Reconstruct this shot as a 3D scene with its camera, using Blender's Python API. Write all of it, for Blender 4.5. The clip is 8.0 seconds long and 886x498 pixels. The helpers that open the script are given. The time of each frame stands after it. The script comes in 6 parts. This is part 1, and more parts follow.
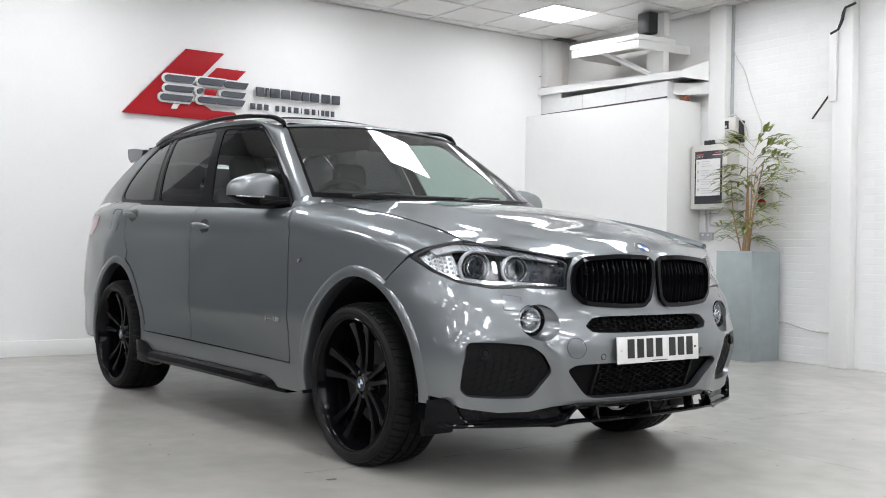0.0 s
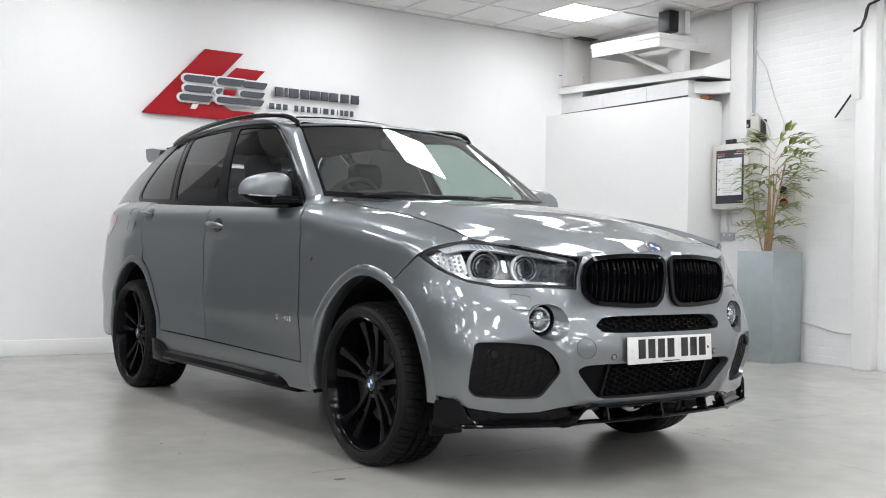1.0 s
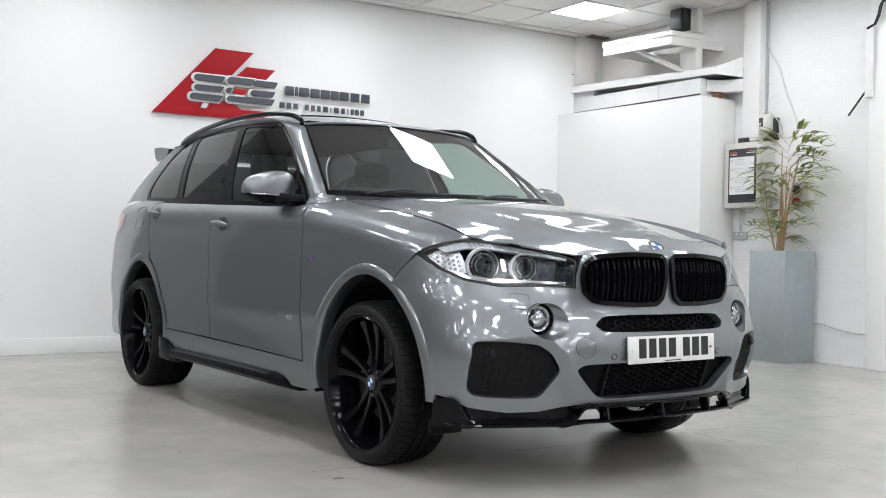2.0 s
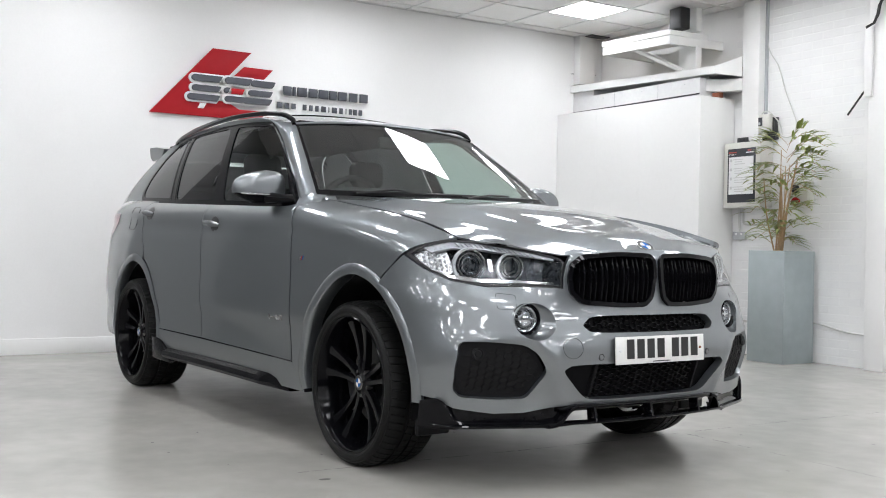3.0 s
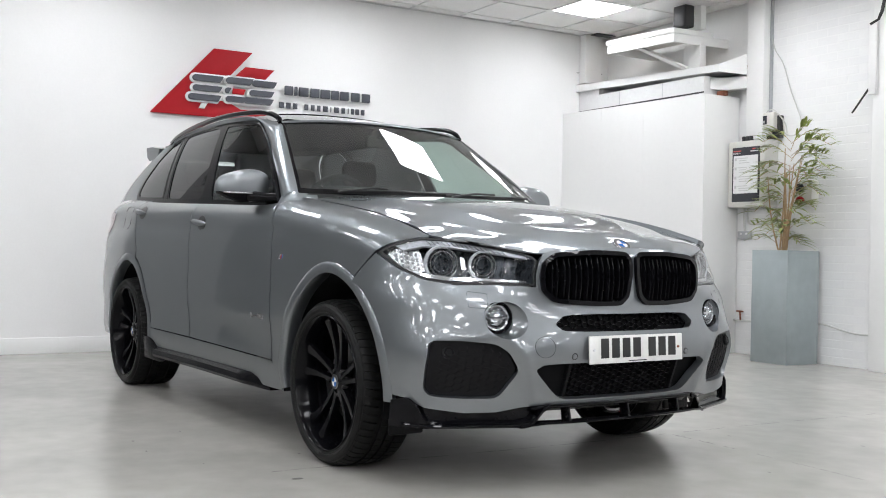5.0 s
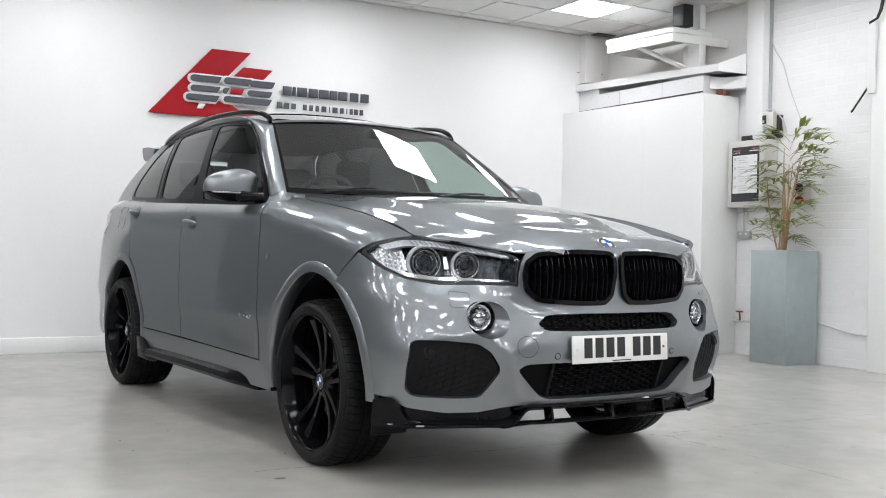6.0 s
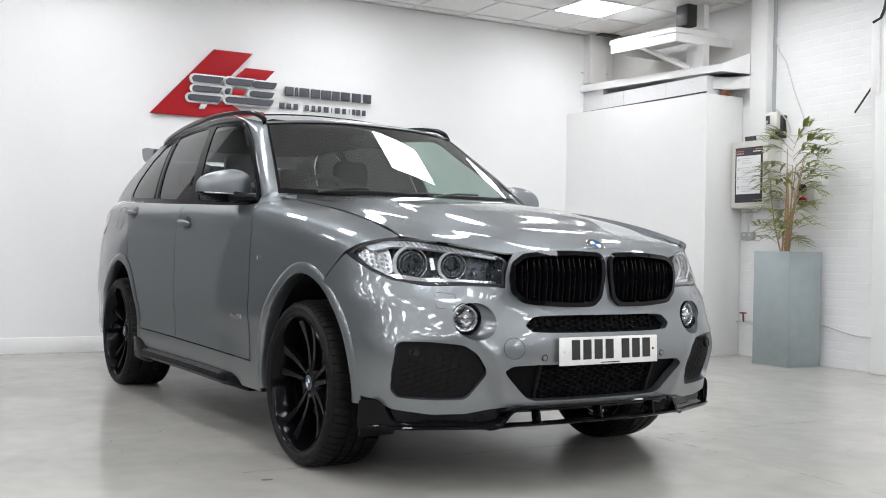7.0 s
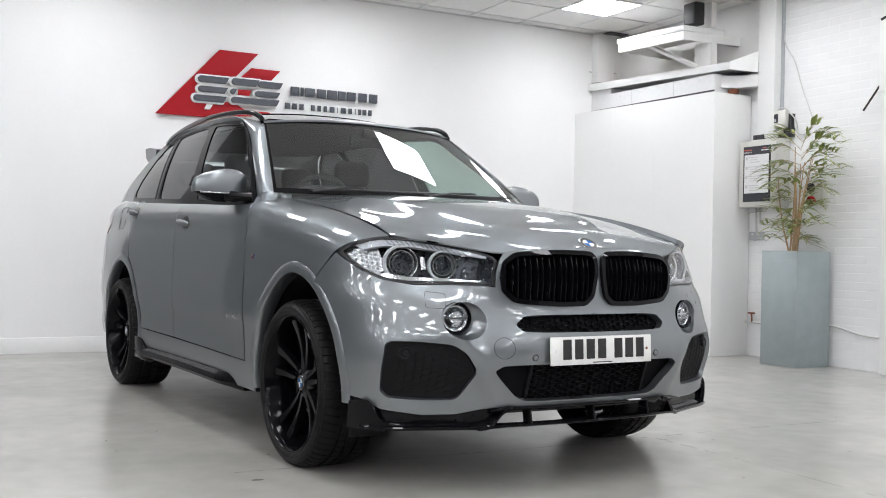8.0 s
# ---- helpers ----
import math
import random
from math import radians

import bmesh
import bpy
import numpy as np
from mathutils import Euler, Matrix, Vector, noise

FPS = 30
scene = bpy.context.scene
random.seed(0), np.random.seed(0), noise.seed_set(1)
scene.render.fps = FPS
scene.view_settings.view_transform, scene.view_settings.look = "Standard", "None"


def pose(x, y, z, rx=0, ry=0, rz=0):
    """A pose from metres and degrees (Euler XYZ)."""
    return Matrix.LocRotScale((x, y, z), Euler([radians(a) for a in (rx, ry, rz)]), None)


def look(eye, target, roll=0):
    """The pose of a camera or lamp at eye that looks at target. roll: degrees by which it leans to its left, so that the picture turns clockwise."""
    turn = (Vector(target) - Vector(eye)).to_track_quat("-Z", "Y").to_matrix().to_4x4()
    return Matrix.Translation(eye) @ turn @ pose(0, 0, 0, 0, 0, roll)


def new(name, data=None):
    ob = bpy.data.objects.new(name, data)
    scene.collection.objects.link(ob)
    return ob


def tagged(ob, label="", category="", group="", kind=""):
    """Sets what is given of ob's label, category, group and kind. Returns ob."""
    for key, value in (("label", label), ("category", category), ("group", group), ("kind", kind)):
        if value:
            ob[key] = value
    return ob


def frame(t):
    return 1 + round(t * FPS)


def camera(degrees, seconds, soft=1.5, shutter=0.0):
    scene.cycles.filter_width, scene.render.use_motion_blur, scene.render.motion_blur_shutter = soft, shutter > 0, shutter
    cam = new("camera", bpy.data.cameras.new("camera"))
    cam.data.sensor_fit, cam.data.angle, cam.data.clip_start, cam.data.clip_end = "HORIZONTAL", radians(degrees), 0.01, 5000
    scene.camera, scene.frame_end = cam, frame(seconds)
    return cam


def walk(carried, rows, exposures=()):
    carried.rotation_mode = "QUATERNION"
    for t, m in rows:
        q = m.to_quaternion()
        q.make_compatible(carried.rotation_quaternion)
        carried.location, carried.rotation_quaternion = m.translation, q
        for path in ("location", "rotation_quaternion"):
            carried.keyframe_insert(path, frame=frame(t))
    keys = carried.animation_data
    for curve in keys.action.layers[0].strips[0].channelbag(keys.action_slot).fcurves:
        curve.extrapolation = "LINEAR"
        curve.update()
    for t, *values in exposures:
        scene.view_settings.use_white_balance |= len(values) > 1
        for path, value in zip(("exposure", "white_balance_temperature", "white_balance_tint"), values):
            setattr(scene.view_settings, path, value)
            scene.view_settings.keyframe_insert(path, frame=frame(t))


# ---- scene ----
cam = camera(47.01, 8.0, soft=1.0)
PATH = [
    (0, (3.8065, -3.3840, 0.9519), (2.2232, -2.1621, 0.9564), 1.07),
    (0.5, (3.8184, -3.3476, 0.9515), (2.2207, -2.1445, 0.9552), 1.16),
    (1, (3.8278, -3.3129, 0.9474), (2.2140, -2.1315, 0.9518), 1.13),
    (1.5, (3.8421, -3.2741, 0.9446), (2.2149, -2.1114, 0.9483), 1.16),
    (3, (3.8845, -3.1589, 0.9448), (2.2426, -2.0169, 0.9480), 1.17),
    (3.5, (3.8996, -3.1148, 0.9398), (2.2522, -1.9809, 0.9440), 1.19),
    (4, (3.9190, -3.0716, 0.9383), (2.2642, -1.9484, 0.9428), 1.18),
    (4.5, (3.9464, -3.0222, 0.9386), (2.2848, -1.9092, 0.9427), 1.16),
    (6, (4.0222, -2.8773, 0.9346), (2.3448, -1.7881, 0.9397), 1.15),
    (6.5, (4.0464, -2.8301, 0.9372), (2.3628, -1.7506, 0.9424), 1.15),
    (7, (4.0627, -2.7822, 0.9388), (2.3720, -1.7138, 0.9443), 1.22),
    (7.5, (4.0820, -2.7305, 0.9378), (2.3812, -1.6784, 0.9435), 1.19),
    (8, (4.0953, -2.6789, 0.9354), (2.3871, -1.6387, 0.9412), 1.16),
]
walk(cam, [(t, look(eye, target, roll)) for t, eye, target, roll in PATH])

# ---- light ----
world = bpy.data.worlds.new("world")
scene.world = world
world.use_nodes = True
world.node_tree.nodes["Background"].inputs[0].default_value = (0.9, 0.93, 1.0, 1)
world.node_tree.nodes["Background"].inputs[1].default_value = 0.05
LAMP = 21.0                                # radiance of the ceiling panels
scene.view_settings.exposure = 0.0

# ---- materials ----
def material(name, colour, rough=0.5, metal=0.0, grain=None, stain=None, bump=None, coat=0.0, spec=0.5, vary=0.0, flake=0.0):
    """Principled surface; grain and stain: (scale, amount) of light and dark at two sizes; bump: (scale, strength)."""
    m = bpy.data.materials.new(name)
    m.use_nodes = True
    nt = m.node_tree
    b = nt.nodes["Principled BSDF"]
    b.inputs["Base Color"].default_value = (*colour, 1)
    b.inputs["Roughness"].default_value, b.inputs["Metallic"].default_value = rough, metal
    b.inputs["Specular IOR Level"].default_value = spec
    if coat:
        b.inputs["Coat Weight"].default_value, b.inputs["Coat Roughness"].default_value = coat, 0.02
        b.inputs["Coat IOR"].default_value = 1.6
    pos = nt.nodes.new("ShaderNodeNewGeometry").outputs["Position"]
    value = None

    def wave(scale, amount, detail=4):
        n = nt.nodes.new("ShaderNodeTexNoise")
        n.inputs["Scale"].default_value, n.inputs["Detail"].default_value = scale, detail
        nt.links.new(pos, n.inputs["Vector"])
        r = nt.nodes.new("ShaderNodeMapRange")
        r.inputs["From Min"].default_value, r.inputs["From Max"].default_value = 0.3, 0.7
        r.inputs["To Min"].default_value, r.inputs["To Max"].default_value = 1 - amount, 1 + amount
        nt.links.new(n.outputs["Fac"], r.inputs["Value"])
        return r.outputs["Result"]

    def times(a, c):
        if a is None:
            return c
        n = nt.nodes.new("ShaderNodeMath")
        n.operation = "MULTIPLY"
        nt.links.new(a, n.inputs[0]), nt.links.new(c, n.inputs[1])
        return n.outputs[0]
    for pair, detail in ((grain, 3), (stain, 6)):
        if pair:
            value = times(value, wave(*pair, detail))
    if vary:
        info = nt.nodes.new("ShaderNodeObjectInfo")
        r = nt.nodes.new("ShaderNodeMapRange")
        r.inputs["To Min"].default_value, r.inputs["To Max"].default_value = 1 - vary, 1 + vary
        nt.links.new(info.outputs["Random"], r.inputs["Value"])
        value = times(value, r.outputs["Result"])
    if value is not None:
        mix = nt.nodes.new("ShaderNodeVectorMath")
        mix.operation = "SCALE"
        mix.inputs[0].default_value = colour
        nt.links.new(value, mix.inputs["Scale"])
        nt.links.new(mix.outputs[0], b.inputs["Base Color"])
        rr = nt.nodes.new("ShaderNodeMath")
        rr.operation = "MULTIPLY"
        rr.inputs[1].default_value = rough
        nt.links.new(value, rr.inputs[0])
        nt.links.new(rr.outputs[0], b.inputs["Roughness"])
    if bump:
        n = nt.nodes.new("ShaderNodeTexNoise")
        n.inputs["Scale"].default_value, n.inputs["Detail"].default_value = bump[0], 4
        nt.links.new(pos, n.inputs["Vector"])
        bp = nt.nodes.new("ShaderNodeBump")
        bp.inputs["Strength"].default_value, bp.inputs["Distance"].default_value = bump[1], 0.01
        nt.links.new(n.outputs["Fac"], bp.inputs["Height"])
        nt.links.new(bp.outputs[0], b.inputs["Normal"])
    return m


def glass_material(name, tint, rough=0.02, ior=1.45):
    """Thin pane: tinted see-through with a mirror coat by Fresnel."""
    m = bpy.data.materials.new(name)
    m.use_nodes = True
    nt = m.node_tree
    nt.nodes.remove(nt.nodes["Principled BSDF"])
    clear, shine, mix = nt.nodes.new("ShaderNodeBsdfTransparent"), nt.nodes.new("ShaderNodeBsdfGlossy"), nt.nodes.new("ShaderNodeMixShader")
    facing = nt.nodes.new("ShaderNodeLayerWeight")
    facing.inputs["Blend"].default_value = 0.5
    power, gain = nt.nodes.new("ShaderNodeMath"), nt.nodes.new("ShaderNodeMath")
    power.operation, power.inputs[1].default_value = "POWER", 5.0
    f0 = 2 * ((ior - 1) / (ior + 1)) ** 2
    gain.operation, gain.inputs[1].default_value, gain.inputs[2].default_value = "MULTIPLY_ADD", 1 - f0, f0
    nt.links.new(facing.outputs["Facing"], power.inputs[0]), nt.links.new(power.outputs[0], gain.inputs[0])
    clear.inputs["Color"].default_value = (*tint, 1)
    shine.inputs["Roughness"].default_value = rough
    nt.links.new(gain.outputs[0], mix.inputs[0])
    nt.links.new(clear.outputs[0], mix.inputs[1]), nt.links.new(shine.outputs[0], mix.inputs[2])
    nt.links.new(mix.outputs[0], nt.nodes["Material Output"].inputs["Surface"])
    return m


def lamp_material(name, colour, strength):
    m = bpy.data.materials.new(name)
    m.use_nodes = True
    nt = m.node_tree
    e = nt.nodes.new("ShaderNodeEmission")
    e.inputs[0].default_value, e.inputs[1].default_value = (*colour, 1), strength
    nt.links.new(e.outputs[0], nt.nodes["Material Output"].inputs["Surface"])
    return m


WALL = material("white_wall_paint", (0.81, 0.81, 0.805), 0.6, grain=(60, 0.01), stain=(0.8, 0.025), bump=(90, 0.05))
# greys of the unseen walls, tuned to darken reflections in the car
MIDWALL = material("grey_reflected_wall", (0.13, 0.132, 0.136), 0.6, grain=(40, 0.04), stain=(0.7, 0.1))
PALEWALL = material("pale_reflected_wall", (0.28, 0.282, 0.287), 0.6, grain=(40, 0.04), stain=(0.7, 0.06))
DARKWALL = material("charcoal_reflected_wall", (0.07, 0.072, 0.076), 0.6, grain=(40, 0.05), stain=(0.7, 0.15))
BRICK = material("painted_brick", (0.8, 0.8, 0.8), 0.5, grain=(50, 0.01), stain=(1.6, 0.03), bump=(45, 0.12), vary=0.015)
TILE = material("ceiling_tile", (0.82, 0.82, 0.81), 0.9, grain=(120, 0.04), stain=(1.1, 0.03), bump=(160, 0.2))
TBAR = material("ceiling_bar", (0.78, 0.78, 0.77), 0.45, grain=(30, 0.02))
FLOOR = material("painted_concrete", (0.366, 0.354, 0.332), 0.24, grain=(7, 0.04), stain=(1.1, 0.09), spec=0.6)
CRACK = material("dark_floor_joint", (0.06, 0.057, 0.052), 0.8, grain=(60, 0.3))
WHITE = material("white_gloss_wood", (0.8, 0.8, 0.79), 0.4, grain=(25, 0.008), stain=(1.2, 0.012), bump=(40, 0.03))
# grey boarding; also shade put into colour for the soffit and shadow strips
GREYSHADE = material("grey_boarding_and_shade", (0.68, 0.68, 0.68), 0.6, grain=(30, 0.03), stain=(2, 0.05))
PANEL_GLOW = lamp_material("panel_diffuser", (0.985, 1.0, 1.04), LAMP)
RED = material("red_acrylic", (0.36, 0.008, 0.014), 0.5, grain=(20, 0.02), spec=0.2)
SLATE = material("slate_acrylic", (0.055, 0.06, 0.075), 0.4, grain=(20, 0.03))
SIGNWHITE = material("white_acrylic", (0.82, 0.82, 0.82), 0.35, grain=(20, 0.01))
BLACKBOX = material("black_speaker_plastic", (0.012, 0.012, 0.013), 0.5, grain=(80, 0.1), bump=(300, 0.2))
STEEL = material("galvanised_steel", (0.37, 0.42, 0.43), 0.34, 0.55, grain=(9, 0.05), stain=(2.2, 0.1), bump=(6, 0.03))
STEM = material("cane_stem", (0.42, 0.28, 0.15), 0.55, grain=(60, 0.2), stain=(9, 0.15))
LEAF = material("bamboo_leaf", (0.26, 0.31, 0.085), 0.42, grain=(30, 0.2), stain=(7, 0.35))
SOIL = material("moss_soil", (0.05, 0.04, 0.03), 0.9, grain=(60, 0.3), bump=(60, 0.6))
CREAM = material("cream_plastic", (0.62, 0.61, 0.57), 0.45, grain=(40, 0.02), stain=(5, 0.04))
DARKBOARD = material("dark_board", (0.03, 0.03, 0.033), 0.5, grain=(30, 0.1))
SCREENBLACK = material("dark_screen", (0.035, 0.037, 0.045), 0.22, grain=(10, 0.05))
PAPER = material("poster_white", (0.78, 0.78, 0.78), 0.5, grain=(20, 0.01))
TEXTGREY = material("print_grey", (0.42, 0.43, 0.45), 0.5, grain=(20, 0.02))
PALEPRINT = material("pale_print", (0.56, 0.55, 0.55), 0.5, grain=(20, 0.02))
TEXTRED = material("print_red", (0.5, 0.06, 0.05), 0.5, grain=(20, 0.02))
BRASS = material("old_brass", (0.25, 0.09, 0.05), 0.45, 0.6, grain=(60, 0.2))
CABLE = material("white_cable", (0.6, 0.6, 0.58), 0.5, grain=(40, 0.02))
DARKCABLE = material("black_cable", (0.02, 0.02, 0.02), 0.5, grain=(40, 0.1))
DUST = material("dusty_wood", (0.45, 0.36, 0.25), 0.8, grain=(40, 0.2), stain=(6, 0.2))

# ---- mesh helpers ----
def finish(me, mat, smooth=35):
    me.materials.append(mat)
    if smooth:
        me.shade_smooth()
        me.set_sharp_from_angle(angle=radians(smooth))
    return me


def part(name, bm, mat, parent=None, label="", smooth=35):
    """Links a bmesh as one mesh object, under a thing or part when one is given."""
    me = bpy.data.meshes.new(name)
    bm.to_mesh(me)
    bm.free()
    ob = new(name, finish(me, mat, smooth))
    if parent:
        ob.parent = parent
        ob.matrix_parent_inverse = Matrix.Identity(4)
    return tagged(ob, label)


def thing(name, label, category, m=Matrix.Identity(4), group="", kind=""):
    """An Empty that holds the parts of one thing."""
    return place_tagged(new(name), m, label, category, group, kind)


def place_tagged(ob, m, label, category, group="", kind=""):
    ob.matrix_basis = m
    return tagged(ob, label, category, group, kind)


def box(lo, hi, bevel=0.0, bm=None, m=None, seg=2):
    """A box between two corners with softened edges."""
    bm = bm or bmesh.new()
    made = bmesh.ops.create_cube(bm, size=1)["verts"]
    mid, size = (Vector(lo) + Vector(hi)) / 2, Vector(hi) - Vector(lo)
    for v in made:
        v.co = Vector([c * s for c, s in zip(v.co, size)]) + mid
    if bevel:
        es = {e for v in made for e in v.link_edges}
        made = bmesh.ops.bevel(bm, geom=list(es), offset=bevel, segments=seg, profile=0.5, affect="EDGES")["verts"]
    if m:
        bmesh.ops.transform(bm, matrix=m, verts=[v for v in made if v.is_valid])
    return bm


def prism(points, depth, axis=2, bevel=0.0, bm=None):
    """A polygon, given as 3D points, drawn out by the vector depth."""
    bm = bm or bmesh.new()
    a = [bm.verts.new(p) for p in points]
    b = [bm.verts.new(Vector(p) + Vector(depth)) for p in points]
    n = len(a)
    fs = [bm.faces.new(a), bm.faces.new(b[::-1])]
    for i in range(n):
        fs.append(bm.faces.new((a[i], b[i], b[(i + 1) % n], a[(i + 1) % n])))
    bmesh.ops.recalc_face_normals(bm, faces=fs)
    if bevel:
        bmesh.ops.bevel(bm, geom=list({e for f in fs[:2] for e in f.edges}), offset=bevel, segments=2, profile=0.5, affect="EDGES")
    return bm


def tube(points, radius, bm=None, sides=8, closed=False):
    """A round rod along a line of points; radius: a number or one a point."""
    bm = bm or bmesh.new()
    pts = [Vector(p) for p in points]
    n, rings = len(pts), []
    up = Vector((0.13, 0.2, 0.97))
    for i, p in enumerate(pts):
        d = (pts[(i + 1) % n if closed else min(i + 1, n - 1)] - pts[i - 1 if closed else max(i - 1, 0)]).normalized()
        a = d.cross(up)
        a = (a if a.length > 0.05 else d.cross(Vector((1, 0, 0)))).normalized()
        b = d.cross(a)
        r = radius[i] if isinstance(radius, (list, tuple)) else radius
        rings.append([bm.verts.new(p + r * (math.cos(2 * math.pi * k / sides) * a + math.sin(2 * math.pi * k / sides) * b)) for k in range(sides)])
    for i in range(n if closed else n - 1):
        q, w = rings[i], rings[(i + 1) % n]
        for k in range(sides):
            bm.faces.new((q[k], q[(k + 1) % sides], w[(k + 1) % sides], w[k]))
    if not closed:
        bm.faces.new(rings[0][::-1]), bm.faces.new(rings[-1])
    return bm


def smooth_line(points, steps=8):
    """Catmull-Rom through the points."""
    p = [Vector(q) for q in points]
    p = [2 * p[0] - p[1]] + p + [2 * p[-1] - p[-2]]
    out = []
    for i in range(1, len(p) - 2):
        for k in range(steps):
            t = k / steps
            out.append(0.5 * (2 * p[i] + (p[i + 1] - p[i - 1]) * t + (2 * p[i - 1] - 5 * p[i] + 4 * p[i + 1] - p[i + 2]) * t * t
                              + (3 * p[i] - p[i - 1] - 3 * p[i + 1] + p[i + 2]) * t ** 3))
    return out + [p[-2]]


def lathe(profile, m=Matrix.Identity(4), sides=48, bm=None):
    """Turns a closed or open profile of (radius, along) round the z axis, then places it by m."""
    bm = bm or bmesh.new()
    rings = []
    for r, h in profile:
        rings.append([bm.verts.new(m @ Vector((r * math.cos(2 * math.pi * k / sides), r * math.sin(2 * math.pi * k / sides), h))) for k in range(sides)])
    for q, w in zip(rings, rings[1:]):
        for k in range(sides):
            bm.faces.new((q[k], q[(k + 1) % sides], w[(k + 1) % sides], w[k]))
    return bm


# ---- room: x out from the sign wall, y along it, z up ----
ROOM = Matrix.Rotation(radians(-3.077), 4, "Z")
ROOM = Matrix.Translation(ROOM @ Vector((-5.055, 0, 0))) @ ROOM
HIGH, LONG, NEAR, SIDE = 3.405, 20.0, -13.0, 4.80


def room_piece(name, bm, mat, label, category, kind="structure", smooth=35):
    ob = part(name, bm, mat, None, label, smooth)
    ob.matrix_basis = ROOM
    return tagged(ob, label, category, "", kind)


room_piece("floor", box((-0.3, NEAR - 0.3, -0.2), (LONG + 0.3, SIDE + 0.3, 0)), FLOOR, "polished pale grey painted concrete showroom floor", "floor")
room_piece("wall_back", box((-0.2, -1.75, 0), (0, SIDE, HIGH + 0.2)), WALL, "smooth white painted plaster sign wall", "wall")
# unseen walls added in stepped greys to shape the reflections on the car
room_piece("wall_back_middle", box((-0.2, -2.75, 0), (0, -1.75, HIGH + 0.2)), PALEWALL, "unseen part of the back wall, pale grey to soften reflections", "wall")
room_piece("wall_back_far", box((-0.2, NEAR, 0), (0, -2.75, HIGH + 0.2)), MIDWALL, "unseen far end of the back wall, mid grey to dim reflections", "wall")
room_piece("wall_left", box((-0.2, NEAR - 0.2, 0), (LONG, NEAR, HIGH + 0.2)), MIDWALL, "unseen side wall, mid grey to dim reflections", "wall")
room_piece("wall_behind", box((LONG, NEAR - 0.2, 0), (LONG + 0.2, SIDE + 0.2, HIGH + 0.2)), DARKWALL, "unseen end wall, charcoal to dim reflections", "wall")
brick_wall = room_piece("wall_right", box((-0.2, SIDE, 0), (LONG, SIDE + 0.2, HIGH + 0.2)), WALL, "white painted brick side wall", "wall")
room_piece("baseboard", box((0, -1.75, 0), (0.014, 4.16, 0.135), 0.004), WHITE, "white painted skirting board along the sign wall", "skirting")

# worn hairline joints of the floor slabs, and a few small scars in the paint
def floor_marks():
    rng = random.Random(21)
    bm = bmesh.new()
    for along_x, fixed, start, end in ((False, 5.17, -1.2, 2.6), (True, 1.0, 5.2, 7.2)):
        t = start
        while t < end:
            length, wide = rng.uniform(0.03, 0.16), rng.uniform(0.0016, 0.0050)
            pts = []
            for k in range(5):
                u = t + length * k / 4
                off = fixed + 0.012 * math.sin(2.3 * u + 1) + rng.uniform(-0.003, 0.003)
                w = wide * (0.3 + 0.7 * math.sin(math.pi * (k + 0.5) / 5))
                pts.append(((u, off - w), (u, off + w)) if along_x else ((off - w, u), (off + w, u)))
            loft([[(*a, 0.0012), (*b, 0.0012)] for a, b in pts], bm)
            t += length + rng.choice((0.0, 0.01, 0.05, 0.12))
    for k in range(26):
        x, y, r = rng.uniform(3.6, 7.5), rng.uniform(-2.5, 2.6), rng.uniform(0.003, 0.009)
        ring = [bm.verts.new((x + 2.2 * r * math.cos(a) * rng.uniform(0.6, 1.1), y + r * math.sin(a) * rng.uniform(0.6, 1.1), 0.0012)) for a in np.linspace(0, 2 * math.pi, 9, endpoint=False)]
        bm.faces.new(ring)
    ring = [bm.verts.new((5.321 + 0.016 * math.cos(a), -1.15 + 0.026 * math.sin(a), 0.0012)) for a in np.linspace(0, 2 * math.pi, 12, endpoint=False)]
    bm.faces.new(ring)
    room_piece("floor_joint", outward(bm, (0, 0, 1)), CRACK, "worn dark hairline joints and scars in the floor paint", "floor joint", smooth=0)


